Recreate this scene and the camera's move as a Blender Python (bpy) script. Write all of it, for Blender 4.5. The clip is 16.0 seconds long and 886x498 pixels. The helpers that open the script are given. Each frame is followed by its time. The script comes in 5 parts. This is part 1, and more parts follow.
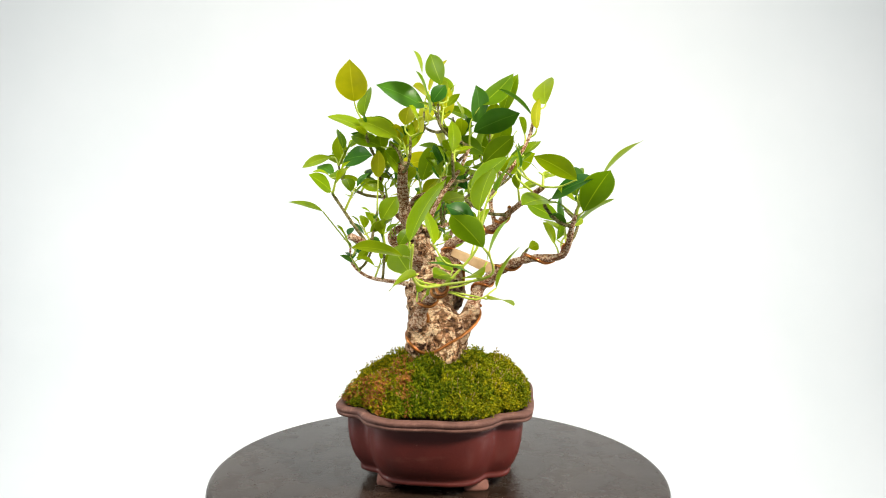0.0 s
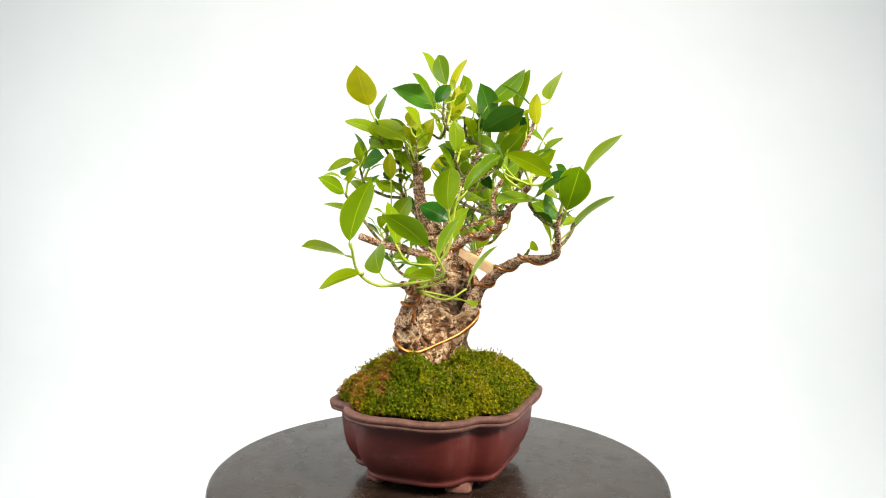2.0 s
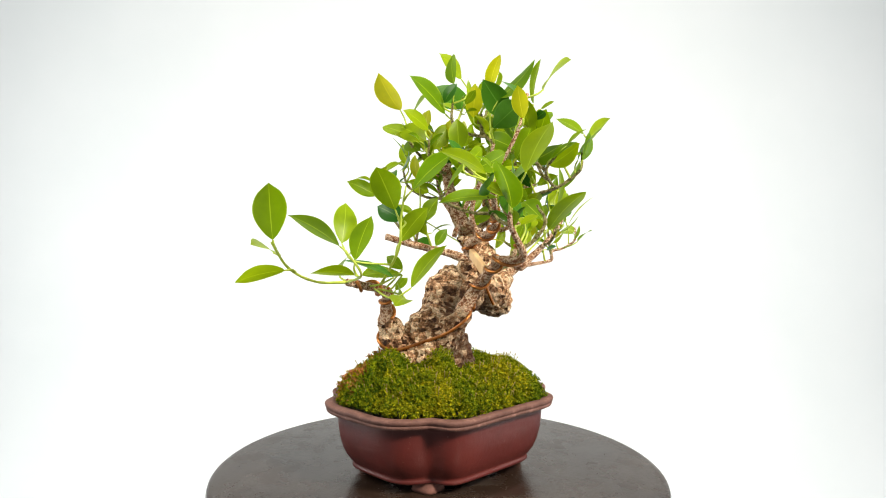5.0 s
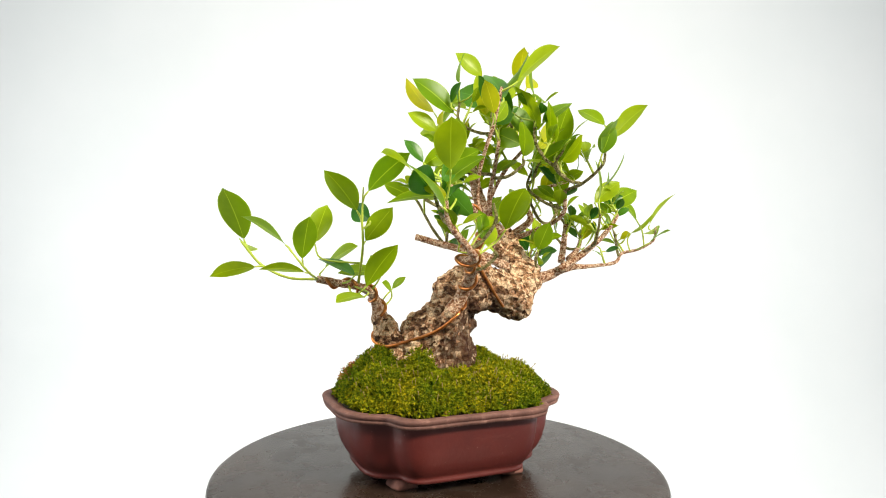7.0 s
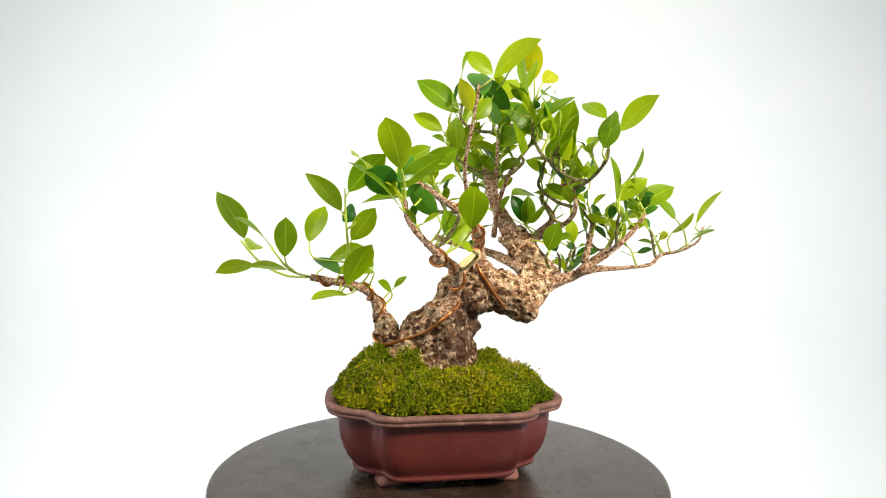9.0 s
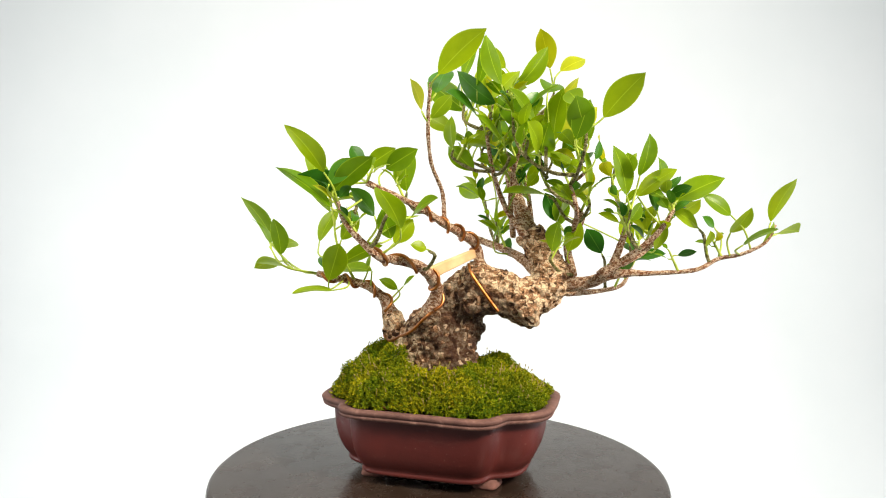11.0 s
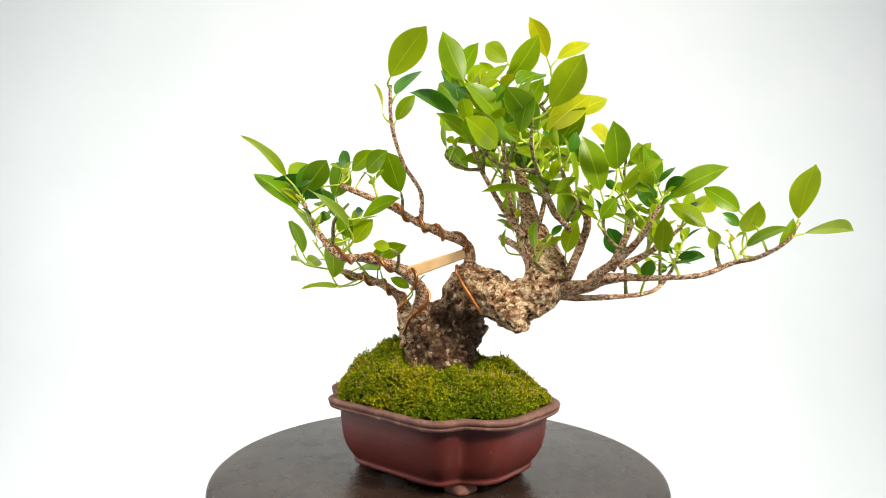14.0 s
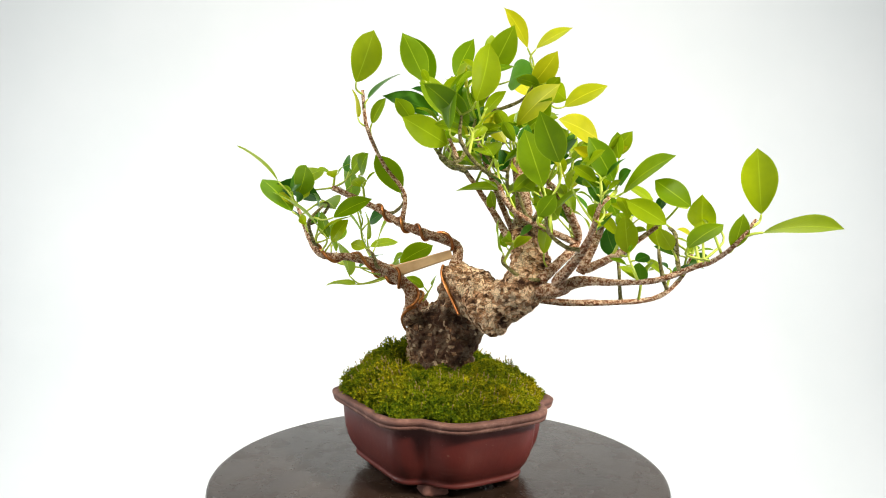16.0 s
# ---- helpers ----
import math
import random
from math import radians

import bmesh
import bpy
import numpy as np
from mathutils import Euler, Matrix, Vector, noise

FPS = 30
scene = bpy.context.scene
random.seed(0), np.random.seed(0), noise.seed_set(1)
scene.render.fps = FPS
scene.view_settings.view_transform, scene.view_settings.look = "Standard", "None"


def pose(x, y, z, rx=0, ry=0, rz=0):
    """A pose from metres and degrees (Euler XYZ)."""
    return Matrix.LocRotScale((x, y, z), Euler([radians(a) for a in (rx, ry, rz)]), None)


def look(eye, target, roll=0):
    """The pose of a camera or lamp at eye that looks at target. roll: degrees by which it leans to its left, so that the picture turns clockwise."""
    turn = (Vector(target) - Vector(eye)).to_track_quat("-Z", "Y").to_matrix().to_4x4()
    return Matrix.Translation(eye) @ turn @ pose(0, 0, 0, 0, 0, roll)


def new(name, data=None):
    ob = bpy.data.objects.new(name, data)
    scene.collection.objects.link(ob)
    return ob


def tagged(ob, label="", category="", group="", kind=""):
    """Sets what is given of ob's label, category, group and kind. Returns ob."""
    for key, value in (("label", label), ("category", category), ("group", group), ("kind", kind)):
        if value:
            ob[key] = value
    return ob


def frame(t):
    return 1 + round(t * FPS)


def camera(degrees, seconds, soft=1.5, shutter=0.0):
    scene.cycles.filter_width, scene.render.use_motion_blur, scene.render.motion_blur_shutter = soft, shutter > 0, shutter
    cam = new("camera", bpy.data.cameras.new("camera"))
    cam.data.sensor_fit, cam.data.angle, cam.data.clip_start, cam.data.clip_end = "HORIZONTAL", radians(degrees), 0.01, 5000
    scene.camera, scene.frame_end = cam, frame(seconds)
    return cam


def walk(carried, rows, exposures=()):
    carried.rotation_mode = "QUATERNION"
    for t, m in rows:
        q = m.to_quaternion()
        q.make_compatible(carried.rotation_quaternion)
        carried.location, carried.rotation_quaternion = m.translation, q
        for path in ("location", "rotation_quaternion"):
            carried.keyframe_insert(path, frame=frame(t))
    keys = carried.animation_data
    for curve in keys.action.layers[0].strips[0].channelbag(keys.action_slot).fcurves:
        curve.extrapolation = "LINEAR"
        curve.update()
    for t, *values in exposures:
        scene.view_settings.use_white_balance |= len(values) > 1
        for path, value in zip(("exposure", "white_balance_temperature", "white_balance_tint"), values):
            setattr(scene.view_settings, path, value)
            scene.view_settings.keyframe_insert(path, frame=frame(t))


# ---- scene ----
cam = camera(66.903, 16.0, soft=1.0)
EYE, PITCH, YAW, ROLL = (0, -0.5474, 0.1892), 0.02105, -0.00352, 0.00788
SIGHT = (math.sin(-YAW) * math.cos(PITCH), math.cos(YAW) * math.cos(PITCH), -math.sin(PITCH))
STAND = look(EYE, Vector(EYE) + Vector(SIGHT), math.degrees(ROLL))
walk(cam, [(0, STAND), (16, STAND)], [(0, 0.0), (16, 0.0)])

# ---- light: a white cove lit by softboxes, out of view ----
world = bpy.data.worlds.new("studio")
scene.world = world
world.use_nodes = True
world.node_tree.nodes["Background"].inputs["Color"].default_value = (0.94, 0.98, 1.0, 1)
world.node_tree.nodes["Background"].inputs["Strength"].default_value = 0.28


def softbox(name, eye, target, size, watts, colour=(1, 1, 1)):
    data = bpy.data.lights.new(name, "AREA")
    data.shape, data.size, data.size_y, data.energy, data.color = "RECTANGLE", size[0], size[1], watts, colour
    ob = new(name, data)
    ob.matrix_world = look(eye, target)
    return ob


softbox("softbox_key", (0.78, -0.78, 0.92), (0, 0, 0.15), (0.24, 0.24), 33, (1, 0.89, 0.75))
softbox("softbox_fill", (-0.9, -0.6, 1.1), (0, 0, 0.15), (0.6, 0.6), 17, (1, 0.93, 0.83))
softbox("softbox_backdrop_high", (0, 0.7, 2.4), (0, 1.9, 0.2), (4.0, 0.5), 24, (0.955, 1.0, 0.985))
softbox("softbox_backdrop_side", (-2.0, 0.2, 0.2), (-0.7, 2.0, 0.0), (0.5, 1.5), 29, (0.965, 1.0, 0.99))
softbox("softbox_backdrop_side", (2.0, 0.2, 0.2), (0.7, 2.0, 0.0), (0.5, 1.5), 25, (0.965, 1.0, 0.99))


# ---- materials ----
def material(name):
    m = bpy.data.materials.new(name)
    m.use_nodes = True
    nt = m.node_tree
    bs = nt.nodes["Principled BSDF"]
    return m, nt, bs


def node(nt, kind, **ins):
    n = nt.nodes.new(kind)
    for k, v in ins.items():
        n.inputs[k.replace("_", " ")].default_value = v
    return n


def ramp(nt, fac, stops):
    r = nt.nodes.new("ShaderNodeValToRGB")
    el = r.color_ramp.elements
    while len(el) < len(stops):
        el.new(0.5)
    for e, (p, c) in zip(el, stops):
        e.position, e.color = p, (*c, 1)
    nt.links.new(fac, r.inputs["Fac"])
    return r.outputs["Color"]


def grain(nt, scale, detail=6, rough=0.6, coord="Object", stretch=(1, 1, 1)):
    tc = nt.nodes.new("ShaderNodeTexCoord")
    mp = nt.nodes.new("ShaderNodeMapping")
    mp.inputs["Scale"].default_value = stretch
    nt.links.new(tc.outputs[coord], mp.inputs["Vector"])
    n = node(nt, "ShaderNodeTexNoise", Scale=scale, Detail=detail, Roughness=rough)
    nt.links.new(mp.outputs["Vector"], n.inputs["Vector"])
    return n.outputs["Fac"]


def mixed(nt, fac, a, b, blend="MIX"):
    m = nt.nodes.new("ShaderNodeMix")
    m.data_type, m.blend_type = "RGBA", blend
    for sock, v in (("Factor", fac), ("A", a), ("B", b)):
        i = next(s for s in m.inputs if s.name == sock and (s.type == "RGBA" or sock == "Factor" and s.type == "VALUE"))
        if isinstance(v, (tuple, float, int)):
            i.default_value = (*v, 1) if isinstance(v, tuple) else v
        else:
            nt.links.new(v, i)
    return next(s for s in m.outputs if s.type == "RGBA")


def bump(nt, bs, height, strength, dist):
    b = node(nt, "ShaderNodeBump", Strength=strength, Distance=dist)
    nt.links.new(height, b.inputs["Height"])
    nt.links.new(b.outputs["Normal"], bs.inputs["Normal"])


def leaf_material(name, lo, hi, thin, rough):
    m, nt, bs = material(name)
    info = nt.nodes.new("ShaderNodeObjectInfo")
    base = ramp(nt, info.outputs["Random"], [(0.0, lo), (1.0, hi)])
    blotch = ramp(nt, grain(nt, 60, 3), [(0.35, (0.82, 0.86, 0.8)), (0.7, (1.06, 1.04, 1.0))])
    base = mixed(nt, 1.0, base, blotch, "MULTIPLY")
    uv = nt.nodes.new("ShaderNodeUVMap")
    uv.uv_map = "UVMap"
    sep = nt.nodes.new("ShaderNodeSeparateXYZ")
    nt.links.new(uv.outputs["UV"], sep.inputs["Vector"])
    off = node(nt, "ShaderNodeMath")
    off.operation = "ABSOLUTE"
    nt.links.new(sep.outputs["X"], off.inputs[0])
    rib = ramp(nt, off.outputs[0], [(0.0, (0.6, 0.6, 0.6)), (0.025, (0.45, 0.45, 0.45)), (0.05, (0, 0, 0))])
    edge = ramp(nt, off.outputs[0], [(0.9, (0, 0, 0)), (1.0, (0.5, 0.5, 0.5))])
    pale = tuple(min(1, c * 1.35 + 0.03) for c in hi)
    base = mixed(nt, rib, base, pale)
    base = mixed(nt, edge, base, pale)
    nt.links.new(base, bs.inputs["Base Color"])
    bs.inputs["Roughness"].default_value = rough
    bs.inputs["Specular IOR Level"].default_value = 0.22
    # side veins
    mul = node(nt, "ShaderNodeMath")
    mul.operation = "MULTIPLY_ADD"
    mul.inputs[1].default_value = -0.35
    nt.links.new(off.outputs[0], mul.inputs[0])
    nt.links.new(sep.outputs["Y"], mul.inputs[2])
    sin = node(nt, "ShaderNodeMath")
    sin.operation = "SINE"
    sc = node(nt, "ShaderNodeMath")
    sc.operation = "MULTIPLY"
    sc.inputs[1].default_value = 75
    nt.links.new(mul.outputs[0], sc.inputs[0])
    nt.links.new(sc.outputs[0], sin.inputs[0])
    bump(nt, bs, sin.outputs[0], 0.05, 0.0003)
    tr = nt.nodes.new("ShaderNodeBsdfTranslucent")
    lit = mixed(nt, 1.0, base, (1.3, 1.2, 0.4), "MULTIPLY")
    nt.links.new(lit, tr.inputs["Color"])
    mx = nt.nodes.new("ShaderNodeMixShader")
    mx.inputs["Fac"].default_value = thin
    nt.links.new(bs.outputs["BSDF"], mx.inputs[1])
    nt.links.new(tr.outputs["BSDF"], mx.inputs[2])
    nt.links.new(mx.outputs["Shader"], nt.nodes["Material Output"].inputs["Surface"])
    return m


LEAF = {
    "y": leaf_material("young_leaf", (0.36, 0.41, 0.006), (0.50, 0.50, 0.008), 0.40, 0.38),
    "m": leaf_material("leaf_green", (0.125, 0.255, 0.005), (0.31, 0.425, 0.006), 0.48, 0.32),
    "d": leaf_material("dark_leaf", (0.022, 0.115, 0.010), (0.070, 0.200, 0.012), 0.26, 0.28),
}


def bark_material(name, dark, mid, pale, scale, cracks=0.5, dark_patch=None):
    m, nt, bs = material(name)
    tc = nt.nodes.new("ShaderNodeTexCoord")
    warp = node(nt, "ShaderNodeTexNoise", Scale=scale * 1.2, Detail=4.0)
    nt.links.new(tc.outputs["Object"], warp.inputs["Vector"])
    off = nt.nodes.new("ShaderNodeVectorMath")
    off.operation = "MULTIPLY_ADD"
    off.inputs[1].default_value = (1.3 / scale,) * 3
    nt.links.new(warp.outputs["Color"], off.inputs[0])
    nt.links.new(tc.outputs["Object"], off.inputs[2])
    cell = node(nt, "ShaderNodeTexVoronoi", Scale=scale * 2.2)
    nt.links.new(off.outputs["Vector"], cell.inputs["Vector"])
    gap = node(nt, "ShaderNodeTexVoronoi", Scale=scale * 2.2)
    gap.feature = "DISTANCE_TO_EDGE"
    nt.links.new(off.outputs["Vector"], gap.inputs["Vector"])
    sep = nt.nodes.new("ShaderNodeSeparateColor")
    nt.links.new(cell.outputs["Color"], sep.inputs["Color"])
    patch = grain(nt, scale * 0.5, 12, 0.76, "Object", (1.0, 1.0, 2.0))
    add = node(nt, "ShaderNodeMath")
    add.operation = "MULTIPLY_ADD"
    add.inputs[1].default_value = 0.24
    nt.links.new(sep.outputs["Red"], add.inputs[0])
    nt.links.new(patch, add.inputs[2])
    col = ramp(nt, add.outputs[0], [(0.47, dark), (0.54, tuple(0.45 * c for c in mid)), (0.60, mid), (0.69, pale)])
    fine = grain(nt, scale * 7, 5, 0.7)
    col = mixed(nt, 0.6, col, ramp(nt, fine, [(0.35, (0.55, 0.50, 0.45)), (0.65, (1.2, 1.15, 1.1))]), "MULTIPLY")
    line = ramp(nt, gap.outputs["Distance"], [(0.0, (cracks,) * 3), (0.12, (0, 0, 0))])
    col = mixed(nt, line, col, dark)
    if dark_patch:
        # a darker patch over one flank of the trunk, ragged at its edge
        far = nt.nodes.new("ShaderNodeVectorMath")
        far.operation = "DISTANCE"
        far.inputs[1].default_value = dark_patch[0]
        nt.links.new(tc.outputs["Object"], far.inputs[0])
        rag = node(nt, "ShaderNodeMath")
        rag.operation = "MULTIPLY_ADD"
        rag.inputs[1].default_value = dark_patch[1]
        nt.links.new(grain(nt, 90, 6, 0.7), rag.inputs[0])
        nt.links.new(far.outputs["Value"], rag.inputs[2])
        edge = ramp(nt, rag.outputs[0], [(dark_patch[1] * 1.0, (0.86, 0.86, 0.86)), (dark_patch[1] * 1.45, (0, 0, 0))])
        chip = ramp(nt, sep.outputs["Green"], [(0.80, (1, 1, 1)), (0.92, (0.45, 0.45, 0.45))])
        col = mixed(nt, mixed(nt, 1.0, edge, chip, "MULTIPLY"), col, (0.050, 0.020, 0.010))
    nt.links.new(col, bs.inputs["Base Color"])
    bs.inputs["Roughness"].default_value = 0.82
    bs.inputs["Specular IOR Level"].default_value = 0.25
    hgt = node(nt, "ShaderNodeMath")
    hgt.operation = "ADD"
    nt.links.new(add.outputs[0], hgt.inputs[0])
    nt.links.new(fine, hgt.inputs[1])
    bump(nt, bs, hgt.outputs[0], 1.0, 0.0022)
    return m


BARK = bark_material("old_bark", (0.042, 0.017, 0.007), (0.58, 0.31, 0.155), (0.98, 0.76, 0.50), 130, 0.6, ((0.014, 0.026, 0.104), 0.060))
TWIG = bark_material("twig_bark", (0.30, 0.105, 0.048), (0.58, 0.28, 0.14), (0.96, 0.76, 0.55), 420, 0.12)
m, nt, bs = material("green_stem")
nt.links.new(ramp(nt, grain(nt, 150, 3), [(0.3, (0.32, 0.44, 0.03)), (0.7, (0.46, 0.54, 0.06))]), bs.inputs["Base Color"])
bs.inputs["Roughness"].default_value = 0.45
STEM = m
SHOOT = bark_material("shoot_bark", (0.17, 0.16, 0.05), (0.28, 0.26, 0.08), (0.42, 0.38, 0.18), 330, 0.2)
m, nt, bs = material("copper_wire")
nt.links.new(ramp(nt, grain(nt, 120, 4), [(0.3, (0.24, 0.075, 0.024)), (0.7, (0.60, 0.24, 0.07))]), bs.inputs["Base Color"])
bs.inputs["Metallic"].default_value = 0.9
bs.inputs["Roughness"].default_value = 0.28
COPPER = m
m, nt, bs = material("split_bamboo")
nt.links.new(ramp(nt, grain(nt, 60, 6, 0.6, "Object", (1, 1, 1)), [(0.3, (0.60, 0.36, 0.16)), (0.7, (0.82, 0.57, 0.30))]), bs.inputs["Base Color"])
bs.inputs["Roughness"].default_value = 0.6
WOOD = m
m, nt, bs = material("unglazed_clay")
cl = ramp(nt, grain(nt, 22, 6), [(0.3, (0.066, 0.012, 0.0105)), (0.7, (0.118, 0.020, 0.016))])
cl = mixed(nt, ramp(nt, grain(nt, 420, 2, 0.5), [(0.70, (0, 0, 0)), (0.78, (0.5, 0.5, 0.5))]), cl, (0.28, 0.14, 0.11))
scuff = ramp(nt, grain(nt, 16, 8, 0.7, "Object", (1, 1, 4)), [(0.60, (0, 0, 0)), (0.8, (0.4, 0.4, 0.4))])
cl = mixed(nt, scuff, cl, (0.20, 0.09, 0.07))
nt.links.new(cl, bs.inputs["Base Color"])
bs.inputs["Roughness"].default_value = 0.5
bump(nt, bs, grain(nt, 260, 6), 0.25, 0.0008)
bs.inputs["Specular IOR Level"].default_value = 0.5
bs.inputs["Roughness"].default_value = 0.43
CLAY = m
m, nt, bs = material("worn_rim_clay")
cl = ramp(nt, grain(nt, 90, 8, 0.7), [(0.3, (0.080, 0.032, 0.024)), (0.55, (0.15, 0.068, 0.052)), (0.75, (0.34, 0.19, 0.14))])
nt.links.new(cl, bs.inputs["Base Color"])
bs.inputs["Roughness"].default_value = 0.75
bump(nt, bs, grain(nt, 400, 6), 0.5, 0.001)
RIMCLAY = m
m, nt, bs = material("bare_foot_clay")
nt.links.new(ramp(nt, grain(nt, 120, 6), [(0.3, (0.12, 0.045, 0.034)), (0.7, (0.24, 0.11, 0.085))]), bs.inputs["Base Color"])
bs.inputs["Roughness"].default_value = 0.85
bump(nt, bs, grain(nt, 300, 6), 0.6, 0.001)
FOOTCLAY = m
m, nt, bs = material("dark_waxed_wood")
cl = ramp(nt, grain(nt, 14, 8, 0.65), [(0.3, (0.014, 0.008, 0.0055)), (0.5, (0.026, 0.016, 0.011)), (0.7, (0.044, 0.033, 0.026))])
cl = mixed(nt, ramp(nt, grain(nt, 34, 3, 0.5), [(0.70, (0, 0, 0)), (0.76, (0.7, 0.7, 0.7))]), cl, (0.022, 0.018, 0.016))
nt.links.new(cl, bs.inputs["Base Color"])
nt.links.new(ramp(nt, grain(nt, 30, 8, 0.7), [(0.3, (0.15, 0.15, 0.15)), (0.7, (0.36, 0.36, 0.36))]), bs.inputs["Roughness"])
bump(nt, bs, grain(nt, 200, 6), 0.12, 0.0006)
bs.inputs["Specular IOR Level"].default_value = 0.27
DISC = m
m, nt, bs = material("black_metal")
bs.inputs["Base Color"].default_value = (0.03, 0.03, 0.03, 1)
bs.inputs["Roughness"].default_value = 0.5
METAL = m
m, nt, bs = material("white_paper")
nt.links.new(ramp(nt, grain(nt, 2, 3), [(0.3, (0.80, 0.82, 0.82)), (0.7, (0.84, 0.85, 0.85))]), bs.inputs["Base Color"])
bs.inputs["Roughness"].default_value = 0.9
PAPER = m


def moss_material(name, a, b, c):
    m, nt, bs = material(name)
    patch = grain(nt, 30, 4)
    isl = nt.nodes.new("ShaderNodeNewGeometry")
    col = ramp(nt, isl.outputs["Random Per Island"], [(0.0, a), (0.5, b), (1.0, c)])
    col = mixed(nt, 0.85, col, ramp(nt, patch, [(0.40, (0.52, 0.68, 0.35)), (0.60, (1.15, 1.02, 0.8))]), "MULTIPLY")
    nt.links.new(col, bs.inputs["Base Color"])
    bs.inputs["Roughness"].default_value = 0.85
    bs.inputs["Specular IOR Level"].default_value = 0.12
    return m


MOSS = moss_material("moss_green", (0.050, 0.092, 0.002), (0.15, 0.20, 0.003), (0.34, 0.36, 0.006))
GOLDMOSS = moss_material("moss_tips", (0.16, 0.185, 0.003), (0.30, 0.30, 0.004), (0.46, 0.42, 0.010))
m, nt, bs = material("dark_soil")
nt.links.new(ramp(nt, grain(nt, 300, 6), [(0.3, (0.02, 0.014, 0.008)), (0.7, (0.06, 0.05, 0.02))]), bs.inputs["Base Color"])
bs.inputs["Roughness"].default_value = 0.95
bump(nt, bs, grain(nt, 500, 6), 1.0, 0.003)
SOIL = m
m, nt, bs = material("moss_capsule")
bs.inputs["Base Color"].default_value = (0.26, 0.19, 0.03, 1)
bs.inputs["Roughness"].default_value = 0.5
CAPSULE = m
m, nt, bs = material("red_moss")
bs.inputs["Base Color"].default_value = (0.34, 0.12, 0.012, 1)
bs.inputs["Roughness"].default_value = 0.7
REDMOSS = m
m, nt, bs = material("pink_grit")
bs.inputs["Base Color"].default_value = (0.6, 0.16, 0.09, 1)
GRIT = m


# ---- mesh tools ----
def mesh(name, bm, mat, smooth=True):
    me = bpy.data.meshes.new(name)
    bm.to_mesh(me)
    bm.free()
    for mm in mat if isinstance(mat, (list, tuple)) else [mat]:
        me.materials.append(mm)
    if smooth:
        for p in me.polygons:
            p.use_smooth = True
    return me


def part(name, bm, mat, parent, label="", smooth=True):
    ob = new(name, mesh(name, bm, mat, smooth))
    ob.parent = parent
    return tagged(ob, label)


def spline(pts, n):
    """A smooth line through pts (x, y, z, radius), n steps between neighbours."""
    p = [Vector(q) for q in pts]
    p = [2 * p[0] - p[1]] + p + [2 * p[-1] - p[-2]]
    out = []
    for i in range(1, len(p) - 2):
        a, b, c, d = p[i - 1:i + 3]
        for k in range(n):
            t = k / n
            out.append(0.5 * (2 * b + (c - a) * t + (2 * a - 5 * b + 4 * c - d) * t * t + (3 * b - a - 3 * c + d) * t ** 3))
    return out + [p[-2]]


def tube(bm, pts, n=5, sides=8, rough=0.0, freq=120.0, nodes=0.0):
    """A bark tube along pts (x, y, z, radius); rough: bumpiness against the radius; nodes: ring swellings."""
    line = spline([Vector(q) for q in pts], n)
    cen = [Vector(q[:3]) for q in line]
    rad = [max(q[3], 0.0003) for q in line]
    prev, rings = None, []
    up = Vector((0.31, 0.2, 0.93))
    for i, c in enumerate(cen):
        d = (cen[min(i + 1, len(cen) - 1)] - cen[max(i - 1, 0)]).normalized()
        if prev is None:
            u = d.cross(up).normalized() if abs(d.dot(up)) < 0.97 else d.cross(Vector((1, 0, 0))).normalized()
        else:
            u = (prev - d * prev.dot(d)).normalized()
        prev = u
        v = d.cross(u)
        ring = []
        for k in range(sides):
            a = 2 * math.pi * k / sides
            o = u * math.cos(a) + v * math.sin(a)
            r = rad[i]
            if nodes:
                r *= 1 + nodes * max(0, math.sin(i * 1.7)) ** 3
            q = c + o * r
            if rough:
                r *= 1 + rough * (noise.noise(q * freq) + 0.6 * noise.noise(q * freq * 2.7))
                q = c + o * r
            ring.append(bm.verts.new(q))
        rings.append(ring)
    for a, b in zip(rings, rings[1:]):
        for k in range(sides):
            bm.faces.new((a[k], a[(k + 1) % sides], b[(k + 1) % sides], b[k]))
    bm.faces.new(rings[0][::-1])
    bm.faces.new(rings[-1])
    return bm


def lathe(bm, outline, profile, caps=True):
    """Rings of outline(scale, inset) points at heights; profile: (z, scale, extra)."""
    rings = []
    for z, s, e in profile:
        rings.append([bm.verts.new((x, y, z)) for x, y in outline(s, e)])
    for a, b in zip(rings, rings[1:]):
        for k in range(len(a)):
            bm.faces.new((a[k], a[(k + 1) % len(a)], b[(k + 1) % len(a)], b[k]))
    if caps:
        bm.faces.new(rings[0][::-1])
        bm.faces.new(rings[-1])
    return bm


# ---- the cove: floor, sweep and wall of white paper, closed all round ----
def cove():
    bm = bmesh.new()
    path = [(-1.6, -0.9), (1.2, -0.9)] + [(1.2 + 0.8 * math.sin(a), -0.1 - 0.8 * math.cos(a)) for a in [math.pi / 2 * k / 16 for k in range(1, 17)]] + [(2.0, 2.4)]
    rows = [[bm.verts.new((x, y, z)) for x in (-2.2, 2.2)] for y, z in path]
    for a, b in zip(rows, rows[1:]):
        bm.faces.new((a[0], a[1], b[1], b[0]))
    ob = tagged(new("backdrop", mesh("backdrop", bm, PAPER)), "white seamless paper sweep behind the turntable", "backdrop", kind="structure")
    ob.modifiers.new("thick", "SOLIDIFY").thickness = 0.01
    return ob


cove()


# ---- turntable ----
def ring(r, n):
    return lambda s, e: [((r * s + e) * math.cos(2 * math.pi * k / n), (r * s + e) * math.sin(2 * math.pi * k / n)) for k in range(n)]


